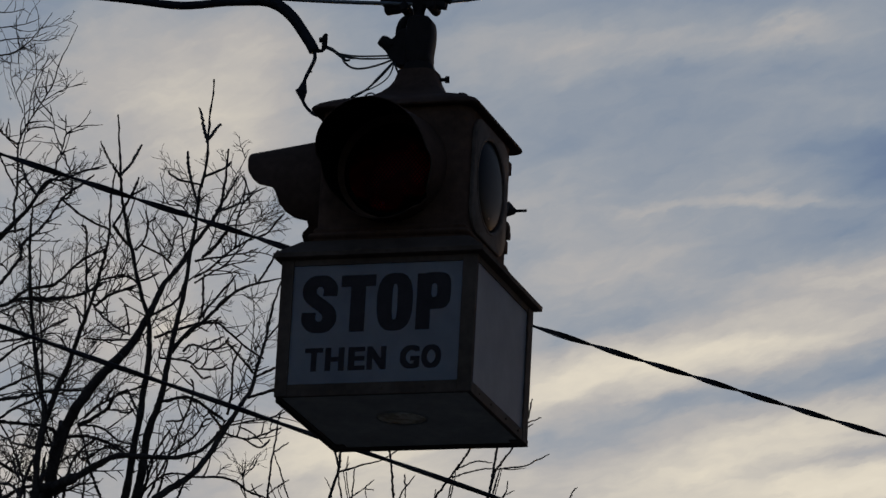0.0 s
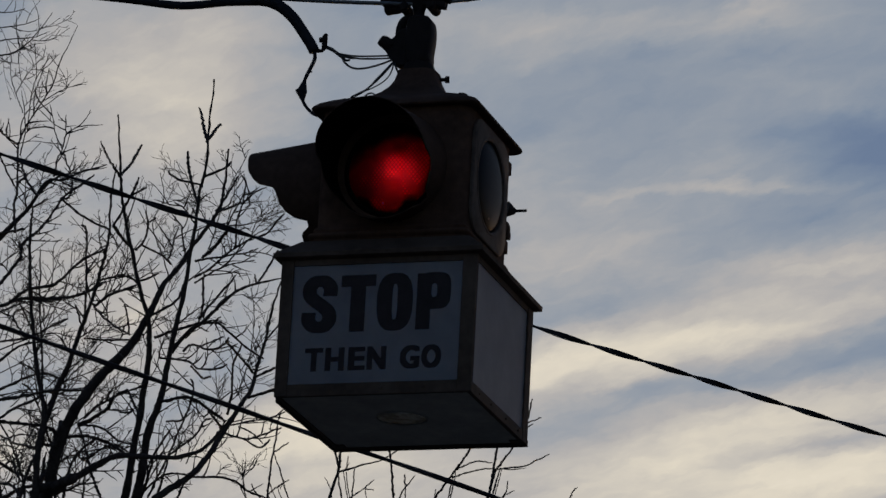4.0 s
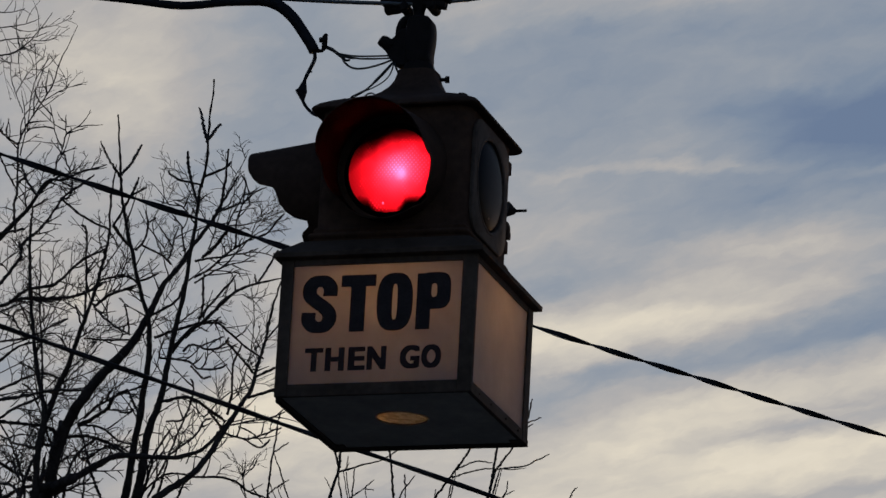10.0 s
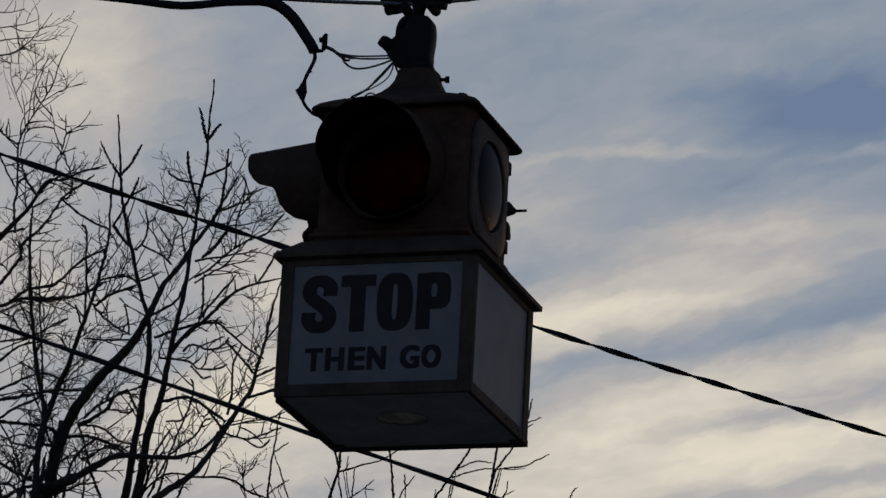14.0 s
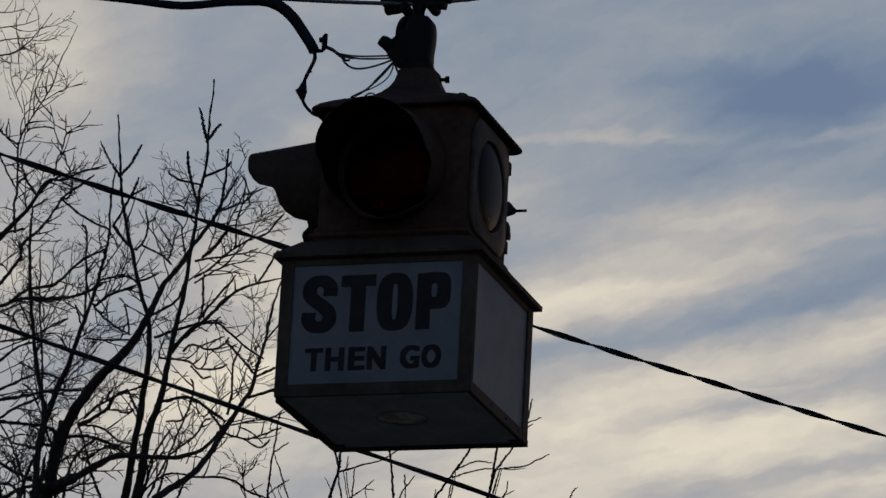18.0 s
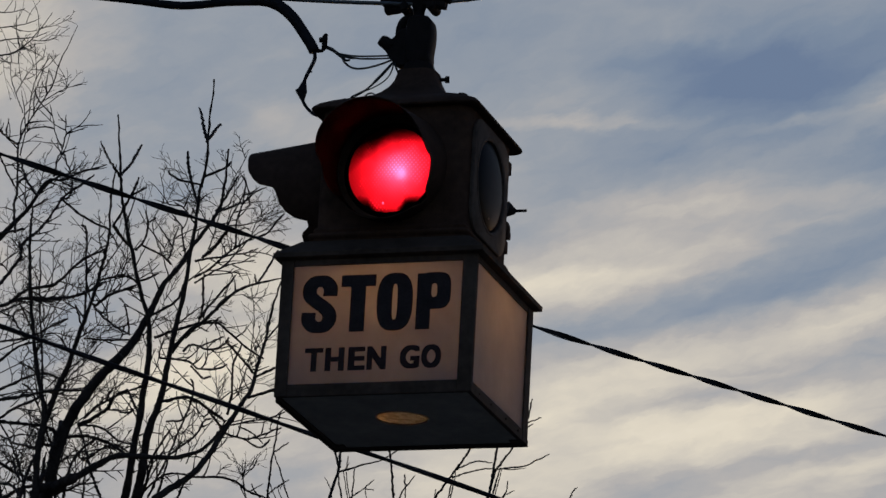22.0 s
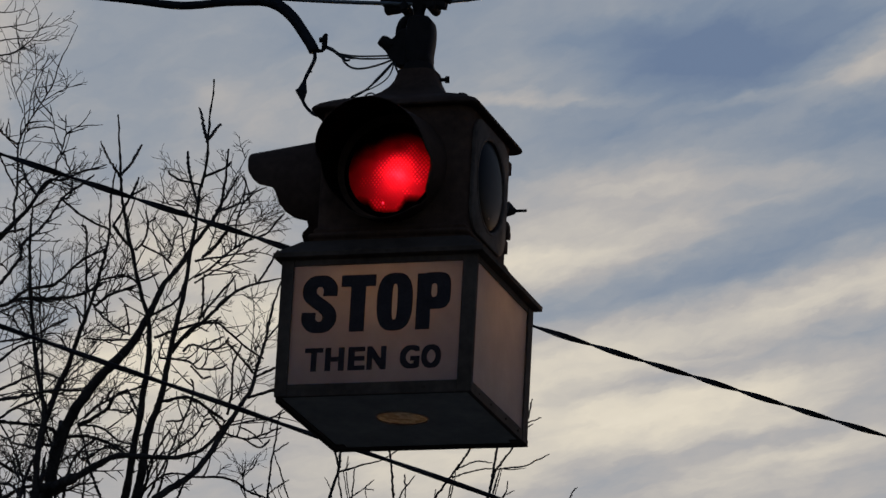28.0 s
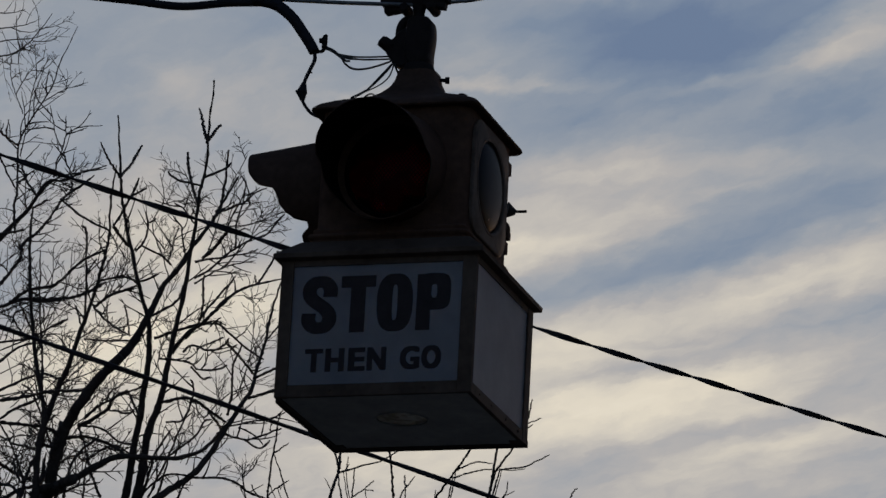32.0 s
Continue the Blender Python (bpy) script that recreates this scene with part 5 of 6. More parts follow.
limb(tree, 0.0060, 0.0060, 0, (0.219, 0.07, 7.377), (0.289, 0.13, 7.367), (0.328, 0.19, 7.351))
limb(tree, 0.0055, 0.0060, 0, (0.419, 0.04, 7.618), (0.347, 0.15, 7.664), (0.290, 0.26, 7.732))
limb(tree, 0.0069, 0.0075, 0, (0.429, -0.03, 7.517), (0.406, 0.05, 7.579), (0.376, 0.12, 7.680), (0.362, 0.20, 7.796))
limb(tree, 0.0069, 0.0060, 0, (0.440, -0.05, 7.621), (0.506, -0.03, 7.663), (0.535, -0.01, 7.697))
limb(tree, 0.0069, 0.0060, 0, (0.491, 0.07, 7.526), (0.528, 0.13, 7.623), (0.557, 0.19, 7.707))
limb(tree, 0.0072, 0.0036, 1, (0.489, -0.05, 7.471), (0.526, 0.07, 7.539), (0.583, 0.20, 7.610), (0.608, 0.32, 7.677), (0.659, 0.45, 7.751))
limb(tree, 0.0048, 0.0036, 1, (0.536, 0.04, 7.458), (0.550, 0.05, 7.510), (0.581, 0.06, 7.582), (0.592, 0.07, 7.641), (0.572, 0.08, 7.681))
limb(tree, 0.0060, 0.0036, 1, (0.577, -0.12, 7.334), (0.572, -0.07, 7.432), (0.585, -0.01, 7.527), (0.592, 0.05, 7.605))
limb(tree, 0.0084, 0.0072, 0, (0.541, -0.06, 7.414), (0.494, 0.05, 7.381), (0.443, 0.17, 7.374))
limb(tree, 0.0048, 0.0036, 1, (0.418, -0.01, 7.450), (0.364, 0.15, 7.553), (0.318, 0.32, 7.633))
limb(tree, 0.0060, 0.0036, 1, (0.386, 0.04, 7.339), (0.372, 0.12, 7.413), (0.353, 0.21, 7.505), (0.312, 0.30, 7.577))
limb(tree, 0.0048, 0.0036, 1, (0.330, -0.04, 7.302), (0.340, 0.05, 7.390), (0.349, 0.14, 7.476))
limb(tree, 0.0083, 0.0060, 0, (0.438, 0.06, 7.796), (0.416, 0.19, 7.895), (0.389, 0.33, 8.017))
limb(tree, 0.0069, 0.0060, 0, (0.447, -0.04, 7.773), (0.457, 0.15, 7.868), (0.472, 0.34, 7.958))
limb(tree, 0.0060, 0.0048, 2, (-0.290, 0.09, 6.981), (-0.220, 0.12, 7.003), (-0.160, 0.14, 7.026), (-0.081, 0.16, 7.081), (-0.040, 0.19, 7.114))
limb(tree, 0.0048, 0.0036, 2, (-0.189, 0.12, 7.007), (-0.253, 0.29, 7.145), (-0.223, 0.46, 7.229))
limb(tree, 0.0072, 0.0048, 2, (-0.276, 0.00, 6.876), (-0.209, 0.02, 6.944), (-0.124, 0.03, 6.974))
limb(tree, 0.0048, 0.0048, 0, (-0.206, -0.08, 7.098), (-0.183, 0.13, 7.075), (-0.173, 0.34, 7.088))
limb(tree, 0.0048, 0.0048, 0, (-0.011, 0.11, 7.146), (0.015, 0.04, 7.062), (0.037, -0.02, 7.005))
limb(tree, 0.0048, 0.0048, 0, (0.177, 0.05, 7.138), (0.187, 0.13, 7.098), (0.189, 0.22, 7.075))
limb(tree, 0.0060, 0.0048, 2, (0.050, 0.06, 7.145), (0.126, -0.14, 7.021), (0.220, -0.33, 6.919))
limb(tree, 0.0048, 0.0048, 2, (0.032, 0.07, 7.006), (0.139, 0.08, 7.009), (0.247, 0.08, 7.014))
limb(tree, 0.0060, 0.0060, 2, (0.030, 0.04, 7.084), (0.027, 0.00, 7.247), (0.019, -0.04, 7.387), (0.001, -0.08, 7.400))
limb(tree, 0.0048, 0.0036, 0, (0.027, 0.03, 7.251), (0.043, 0.27, 7.379))
limb(tree, 0.0072, 0.0060, 2, (-0.271, 0.03, 6.779), (-0.186, 0.10, 6.844), (-0.117, 0.16, 6.892), (-0.044, 0.22, 6.885))
limb(tree, 0.0084, 0.0072, 2, (-0.255, -0.12, 6.703), (-0.138, -0.19, 6.707), (-0.031, -0.27, 6.709), (0.060, -0.34, 6.698))
limb(tree, 0.0072, 0.0072, 2, (-0.259, -0.01, 6.659), (-0.194, 0.04, 6.724), (-0.134, 0.10, 6.769), (-0.098, 0.15, 6.803))
limb(tree, 0.0084, 0.0072, 2, (-0.253, -0.07, 6.637), (-0.146, 0.02, 6.656), (-0.068, 0.10, 6.662), (-0.017, 0.19, 6.644))
limb(tree, 0.0108, 0.0060, 2, (0.039, 0.03, 6.666), (0.097, -0.09, 6.662), (0.154, -0.21, 6.664), (0.181, -0.34, 6.676), (0.239, -0.46, 6.677))
limb(tree, 0.0060, 0.0048, 2, (0.061, -0.01, 6.683), (0.125, -0.10, 6.718), (0.232, -0.18, 6.751), (0.298, -0.27, 6.761))
limb(tree, 0.0060, 0.0048, 0, (0.169, -0.11, 6.692), (0.218, -0.24, 6.648), (0.256, -0.37, 6.621))
limb(tree, 0.0060, 0.0060, 0, (0.211, -0.05, 6.788), (0.245, -0.18, 6.707), (0.277, -0.32, 6.614))
limb(tree, 0.0060, 0.0048, 2, (0.063, -0.08, 6.636), (0.141, -0.21, 6.591), (0.211, -0.34, 6.518), (0.270, -0.46, 6.474))
limb(tree, 0.0084, 0.0072, 2, (-0.016, -0.01, 6.599), (0.068, -0.05, 6.604), (0.165, -0.08, 6.572), (0.234, -0.12, 6.521))
limb(tree, 0.0069, 0.0060, 0, (-0.03, 0.0, 5.33), (0.046, 0.02, 5.93), (0.076, 0.03, 6.538))
limb(tree, 0.0060, 0.0060, 2, (0.076, 0.03, 6.538), (0.128, 0.05, 6.583), (0.177, 0.07, 6.606), (0.226, 0.09, 6.582))
limb(tree, 0.0069, 0.0060, 0, (-0.03, 0.0, 5.33), (-0.058, -0.04, 5.93), (-0.096, -0.07, 6.540))
limb(tree, 0.0060, 0.0048, 2, (-0.096, -0.07, 6.540), (-0.194, 0.17, 6.619), (-0.289, 0.40, 6.709))
limb(tree, 0.0097, 0.0084, 0, (-0.03, 0.0, 5.33), (-0.059, -0.07, 5.93), (-0.099, -0.12, 6.546))
limb(tree, 0.0084, 0.0072, 0, (-0.099, -0.12, 6.546), (-0.038, -0.11, 6.543), (-0.009, -0.09, 6.570))
limb(tree, 0.0069, 0.0060, 0, (-0.03, 0.0, 5.33), (-0.084, -0.04, 5.88), (-0.140, -0.06, 6.413))
limb(tree, 0.0060, 0.0048, 2, (-0.140, -0.06, 6.413), (-0.171, -0.07, 6.493), (-0.207, -0.08, 6.574), (-0.248, -0.09, 6.637))
limb(tree, 0.0055, 0.0048, 0, (-0.03, 0.0, 5.33), (-0.078, -0.06, 5.86), (-0.130, -0.10, 6.388))
limb(tree, 0.0048, 0.0048, 2, (-0.130, -0.10, 6.388), (-0.193, 0.12, 6.504), (-0.208, 0.33, 6.620))
limb(tree, 0.0083, 0.0072, 0, (-0.03, 0.0, 5.33), (-0.143, -0.02, 5.88), (-0.239, -0.03, 6.413))
limb(tree, 0.0072, 0.0060, 2, (-0.239, -0.03, 6.413), (-0.169, -0.25, 6.351), (-0.112, -0.46, 6.248))
limb(tree, 0.0069, 0.0060, 0, (-0.03, 0.0, 5.33), (-0.032, 0.02, 5.86), (-0.054, 0.03, 6.382))
limb(tree, 0.0060, 0.0048, 2, (-0.054, 0.03, 6.382), (0.051, -0.19, 6.374), (0.155, -0.41, 6.339))
limb(tree, 0.0083, 0.0072, 0, (-0.03, 0.0, 5.33), (0.172, 0.01, 5.87), (0.287, 0.01, 6.392))
limb(tree, 0.0072, 0.0060, 1, (0.287, 0.01, 6.392), (0.311, -0.05, 6.472), (0.335, -0.10, 6.544), (0.382, -0.16, 6.612))
limb(tree, 0.0069, 0.0060, 0, (-0.03, 0.0, 5.33), (-0.019, 0.01, 5.92), (-0.032, 0.02, 6.513))
limb(tree, 0.0060, 0.0048, 2, (-0.032, 0.02, 6.513), (0.013, 0.24, 6.603), (0.041, 0.46, 6.643))
limb(tree, 0.0069, 0.0060, 0, (-0.03, 0.0, 5.33), (0.158, 0.05, 5.87), (0.263, 0.08, 6.408))
limb(tree, 0.0060, 0.0048, 1, (0.263, 0.08, 6.408), (0.333, 0.03, 6.471), (0.386, -0.03, 6.485), (0.481, -0.08, 6.472))
limb(tree, 0.0069, 0.0060, 0, (-0.03, 0.0, 5.33), (-0.030, 0.05, 5.95), (-0.050, 0.08, 6.570))
limb(tree, 0.0060, 0.0048, 2, (-0.050, 0.08, 6.570), (-0.141, 0.11, 6.790), (-0.188, 0.14, 6.840))
finish(tree)

thing = new("bare_tree")
thing.matrix_basis = pose(-2.49, 31.00, 0)
tagged(thing, "taller bare tree with a haze of fine twigs", "tree", "bare trees behind the beacon")
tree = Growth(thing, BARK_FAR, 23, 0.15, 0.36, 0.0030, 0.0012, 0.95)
trunk(tree, 0.160, 0.090, (0.05, 0, -0.1), (0.02, 0.05, 4.23), (-0.03, 0.0, 8.45))
limb(tree, 0.0131, 0.0033, 3, (-0.230, -0.05, 10.907), (-0.048, -0.18, 11.091), (0.132, -0.31, 11.282), (0.324, -0.44, 11.304), (0.466, -0.57, 11.292))
limb(tree, 0.0065, 0.0033, 2, (-0.111, 0.04, 11.536), (-0.093, 0.07, 11.728), (-0.137, 0.10, 11.973))
limb(tree, 0.0065, 0.0033, 2, (-0.056, 0.18, 11.841), (-0.083, 0.47, 12.081), (-0.043, 0.75, 12.422))
limb(tree, 0.0049, 0.0025, 2, (0.017, 0.04, 11.897), (0.126, -0.10, 11.921), (0.287, -0.24, 11.936))
limb(tree, 0.0049, 0.0025, 1, (-0.088, 0.16, 11.732), (-0.029, -0.32, 11.873), (0.097, -0.80, 11.902))
limb(tree, 0.0049, 0.0025, 2, (-0.098, -0.16, 11.743), (-0.194, -0.03, 12.000), (-0.218, 0.11, 12.171))
limb(tree, 0.0082, 0.0033, 2, (-0.349, 0.05, 12.169), (-0.232, -0.11, 12.122), (-0.133, -0.26, 12.117), (-0.037, -0.42, 12.152), (0.066, -0.57, 12.248))
limb(tree, 0.0065, 0.0033, 2, (-0.160, 0.05, 12.222), (-0.128, 0.34, 12.320), (-0.086, 0.63, 12.384))
limb(tree, 0.0065, 0.0025, 2, (-0.151, -0.05, 12.191), (-0.176, -0.08, 12.274), (-0.182, -0.11, 12.373))
limb(tree, 0.0065, 0.0025, 1, (-0.348, -0.11, 12.290), (-0.205, -0.18, 12.283), (-0.104, -0.26, 12.281), (-0.019, -0.33, 12.296))
limb(tree, 0.0065, 0.0025, 1, (-0.384, 0.19, 12.504), (-0.245, -0.00, 12.437), (-0.127, -0.19, 12.402))
limb(tree, 0.0049, 0.0025, 1, (-0.325, 0.18, 12.192), (-0.240, 0.42, 12.254), (-0.184, 0.66, 12.335))
limb(tree, 0.0065, 0.0025, 1, (-0.321, 0.04, 12.252), (-0.206, -0.10, 12.228), (-0.058, -0.24, 12.202), (0.046, -0.38, 12.195))
limb(tree, 0.0082, 0.0033, 2, (-0.203, 0.19, 10.571), (0.034, 0.14, 10.652), (0.274, 0.09, 10.672), (0.476, 0.04, 10.762), (0.679, -0.01, 10.812))
limb(tree, 0.0065, 0.0033, 3, (0.854, -0.03, 10.760), (0.815, -0.10, 10.881), (0.736, -0.16, 11.070), (0.796, -0.23, 11.232), (0.765, -0.29, 11.371))
limb(tree, 0.0065, 0.0033, 2, (0.794, 0.19, 11.040), (0.694, 0.09, 11.146), (0.635, -0.01, 11.218))
limb(tree, 0.0049, 0.0025, 2, (0.825, -0.09, 11.224), (0.749, -0.06, 11.335), (0.682, -0.04, 11.393))
limb(tree, 0.0065, 0.0025, 2, (1.084, -0.15, 10.950), (1.120, -0.06, 11.158), (1.157, 0.02, 11.349), (1.244, 0.11, 11.580), (1.271, 0.19, 11.682))
limb(tree, 0.0049, 0.0025, 2, (1.171, -0.02, 11.138), (1.218, -0.18, 11.271), (1.203, -0.33, 11.400))
limb(tree, 0.0065, 0.0033, 3, (1.182, 0.11, 10.929), (1.303, 0.25, 11.139), (1.397, 0.39, 11.259), (1.492, 0.52, 11.380))
limb(tree, 0.0065, 0.0033, 3, (1.179, -0.19, 11.085), (1.344, -0.11, 11.138), (1.457, -0.03, 11.223), (1.556, 0.05, 11.283))
limb(tree, 0.0049, 0.0025, 2, (1.316, -0.09, 11.036), (1.397, 0.30, 11.288), (1.490, 0.70, 11.379))
limb(tree, 0.0049, 0.0025, 2, (1.102, 0.11, 11.104), (0.923, -0.15, 11.336), (0.868, -0.41, 11.357))
limb(tree, 0.0065, 0.0025, 3, (1.309, -0.09, 10.061), (1.369, -0.25, 10.232), (1.390, -0.40, 10.364), (1.386, -0.55, 10.425))
limb(tree, 0.0049, 0.0025, 2, (1.353, 0.20, 10.356), (1.438, -0.07, 10.427), (1.494, -0.33, 10.408))
limb(tree, 0.0049, 0.0025, 3, (1.312, 0.04, 10.240), (1.404, 0.00, 10.403), (1.475, -0.04, 10.536))
limb(tree, 0.0049, 0.0025, 3, (1.239, 0.06, 10.028), (1.333, 0.11, 10.154), (1.462, 0.17, 10.247))
limb(tree, 0.0056, 0.0049, 0, (-0.03, 0.0, 8.35), (0.835, 0.06, 8.91), (1.392, 0.10, 9.472))
limb(tree, 0.0049, 0.0025, 2, (1.392, 0.10, 9.472), (1.381, -0.26, 9.499), (1.379, -0.61, 9.527))
limb(tree, 0.0049, 0.0025, 1, (1.367, 0.10, 9.609), (1.421, -0.11, 9.609), (1.459, -0.32, 9.598))
limb(tree, 0.0065, 0.0025, 2, (1.111, 0.01, 9.939), (1.241, -0.08, 10.061), (1.375, -0.17, 10.113), (1.525, -0.26, 10.166))
limb(tree, 0.0075, 0.0065, 0, (-0.03, 0.0, 8.35), (0.025, -0.05, 8.86), (0.041, -0.08, 9.352))
limb(tree, 0.0065, 0.0033, 3, (0.041, -0.08, 9.352), (0.050, -0.04, 9.656), (0.103, 0.00, 9.810), (0.191, 0.05, 9.967))
limb(tree, 0.0065, 0.0033, 3, (-0.113, -0.01, 10.004), (0.092, -0.08, 10.031), (0.302, -0.15, 9.989), (0.539, -0.22, 10.018))
limb(tree, 0.0065, 0.0033, 3, (-0.102, 0.10, 9.754), (0.064, 0.11, 9.802), (0.271, 0.13, 9.748), (0.407, 0.15, 9.724))
limb(tree, 0.0075, 0.0065, 0, (-0.03, 0.0, 8.35), (-0.039, -0.11, 8.93), (-0.065, -0.19, 9.507))
limb(tree, 0.0065, 0.0033, 3, (-0.065, -0.19, 9.507), (0.069, -0.29, 9.590), (0.234, -0.40, 9.710))
limb(tree, 0.0075, 0.0065, 0, (-0.03, 0.0, 8.35), (0.162, -0.01, 8.88), (0.270, -0.02, 9.395))
limb(tree, 0.0065, 0.0033, 3, (0.270, -0.02, 9.395), (0.343, 0.21, 9.633), (0.456, 0.44, 9.805), (0.611, 0.67, 9.909))
limb(tree, 0.0065, 0.0033, 3, (-0.149, 0.16, 10.332), (0.018, 0.13, 10.405), (0.188, 0.10, 10.442), (0.365, 0.07, 10.373))
limb(tree, 0.0065, 0.0033, 3, (0.235, -0.19, 10.008), (0.376, 0.02, 10.252), (0.488, 0.23, 10.461), (0.644, 0.45, 10.567))
limb(tree, 0.0065, 0.0033, 3, (0.544, -0.03, 9.826), (0.667, 0.05, 9.958), (0.757, 0.12, 10.089))
limb(tree, 0.0065, 0.0033, 3, (0.066, 0.08, 10.253), (0.144, 0.13, 10.553), (0.228, 0.17, 10.785), (0.241, 0.21, 11.050))
limb(tree, 0.0049, 0.0025, 3, (-0.106, -0.01, 10.359), (-0.073, 0.21, 10.639), (-0.141, 0.44, 10.917), (-0.087, 0.66, 11.169))
limb(tree, 0.0049, 0.0025, 3, (0.056, -0.05, 10.498), (0.145, -0.09, 10.704), (0.150, -0.13, 10.905), (0.199, -0.17, 10.966))
limb(tree, 0.0049, 0.0025, 3, (0.388, 0.14, 10.004), (0.496, -0.07, 10.058), (0.602, -0.28, 10.111), (0.710, -0.49, 10.128))
limb(tree, 0.0075, 0.0065, 0, (-0.03, 0.0, 8.35), (0.501, -0.05, 8.95), (0.835, -0.08, 9.549))
limb(tree, 0.0065, 0.0033, 3, (0.835, -0.08, 9.549), (0.912, 0.12, 9.816), (0.999, 0.32, 9.946), (1.032, 0.53, 10.145))
limb(tree, 0.0049, 0.0025, 2, (1.036, -0.17, 9.605), (1.084, 0.06, 9.810), (1.196, 0.30, 10.092), (1.196, 0.54, 10.265))
limb(tree, 0.0065, 0.0033, 3, (0.434, 0.08, 10.841), (0.547, -0.01, 10.998), (0.570, -0.11, 11.078))
limb(tree, 0.0049, 0.0025, 3, (0.523, -0.09, 10.655), (0.704, 0.09, 10.896), (0.824, 0.27, 11.065), (0.842, 0.45, 11.229))
limb(tree, 0.0049, 0.0025, 2, (0.809, 0.16, 10.317), (0.853, -0.20, 10.356), (0.997, -0.57, 10.397))
limb(tree, 0.0049, 0.0025, 2, (0.707, -0.01, 10.404), (0.826, 0.03, 10.636), (0.780, 0.08, 10.789))
limb(tree, 0.0049, 0.0025, 2, (0.969, -0.00, 10.562), (1.138, -0.14, 10.638), (1.344, -0.27, 10.645))
limb(tree, 0.0049, 0.0025, 2, (0.536, -0.14, 10.006), (0.656, -0.00, 10.156), (0.815, 0.14, 10.239))
limb(tree, 0.0056, 0.0049, 0, (-0.03, 0.0, 8.35), (-0.046, 0.07, 8.88), (-0.077, 0.12, 9.412))
limb(tree, 0.0049, 0.0025, 3, (-0.077, 0.12, 9.412), (0.007, -0.28, 9.520), (-0.000, -0.69, 9.515))
limb(tree, 0.0049, 0.0025, 3, (-0.166, -0.11, 10.787), (-0.098, 0.20, 10.992), (-0.100, 0.51, 11.232))
limb(tree, 0.0049, 0.0025, 3, (-0.135, 0.12, 10.180), (-0.008, 0.17, 10.272), (0.120, 0.21, 10.346), (0.223, 0.26, 10.312))
limb(tree, 0.0049, 0.0025, 3, (-0.026, -0.19, 9.890), (0.084, -0.01, 10.087), (0.161, 0.17, 10.284), (0.275, 0.36, 10.484))
limb(tree, 0.0049, 0.0025, 3, (-0.157, 0.19, 10.413), (-0.125, 0.49, 10.646), (-0.016, 0.80, 10.813))
limb(tree, 0.0049, 0.0025, 3, (0.277, 0.08, 9.700), (0.415, -0.19, 9.846), (0.590, -0.45, 9.921), (0.694, -0.72, 10.025))
limb(tree, 0.0049, 0.0025, 3, (-0.008, 0.14, 9.840), (0.137, -0.06, 9.865), (0.275, -0.25, 9.959), (0.313, -0.45, 10.046))
limb(tree, 0.0049, 0.0025, 3, (0.277, 0.06, 10.187), (0.380, 0.39, 10.429), (0.481, 0.72, 10.747))
finish(tree)

thing = new("bare_tree")
thing.matrix_basis = pose(-0.06, 22.00, 0)
tagged(thing, "top of a young bare tree with sparse shoots", "tree", "bare trees behind the beacon")
tree = Growth(thing, BARK, 37, 0.30, 0.10, 0.0040, 0.0020, 0.80)
trunk(tree, 0.070, 0.035, (0.05, 0, -0.1), (0.02, 0.05, 3.12), (-0.03, 0.0, 6.25))
limb(tree, 0.0110, 0.0096, 0, (-0.03, 0.0, 6.15), (-0.237, 0.0, 6.66), (-0.365, 0.00, 7.174))
limb(tree, 0.0096, 0.0070, 0, (-0.365, 0.00, 7.174), (-0.350, 0.00, 7.249), (-0.333, 0.00, 7.319), (-0.329, 0.05, 7.375), (-0.326, 0.10, 7.455))
limb(tree, 0.0075, 0.0060, 0, (-0.333, 0.00, 7.319), (-0.341, -0.05, 7.348), (-0.354, -0.10, 7.408))
limb(tree, 0.0067, 0.0058, 0, (-0.03, 0.0, 6.15), (-0.200, -0.05, 6.72), (-0.333, -0.09, 7.286))
limb(tree, 0.0058, 0.0035, 0, (-0.333, -0.09, 7.286), (-0.235, -0.02, 7.341), (-0.161, 0.04, 7.382), (-0.068, 0.11, 7.460))
limb(tree, 0.0080, 0.0070, 0, (-0.03, 0.0, 6.15), (-0.055, -0.01, 6.68), (-0.091, -0.02, 7.198))
limb(tree, 0.0070, 0.0058, 0, (-0.091, -0.02, 7.198), (-0.106, -0.13, 7.279), (-0.121, -0.23, 7.373), (-0.139, -0.34, 7.466))
limb(tree, 0.0080, 0.0070, 0, (-0.03, 0.0, 6.15), (0.047, 0.02, 6.69), (0.078, 0.03, 7.221))
limb(tree, 0.0070, 0.0058, 0, (0.078, 0.03, 7.221), (0.149, -0.13, 7.292), (0.218, -0.29, 7.363), (0.254, -0.46, 7.432))
limb(tree, 0.0093, 0.0081, 0, (-0.03, 0.0, 6.15), (0.184, -0.06, 6.68), (0.307, -0.10, 7.201))
limb(tree, 0.0081, 0.0058, 0, (0.307, -0.10, 7.201), (0.320, -0.11, 7.313), (0.333, -0.11, 7.430), (0.342, -0.12, 7.552))
limb(tree, 0.0080, 0.0070, 0, (-0.03, 0.0, 6.15), (0.197, -0.07, 6.73), (0.329, -0.11, 7.318))
limb(tree, 0.0070, 0.0046, 0, (0.329, -0.11, 7.318), (0.359, -0.19, 7.342), (0.398, -0.27, 7.391), (0.454, -0.36, 7.494), (0.465, -0.44, 7.555))
limb(tree, 0.0067, 0.0058, 0, (-0.03, 0.0, 6.15), (0.209, 0.01, 6.75), (0.349, 0.02, 7.367))
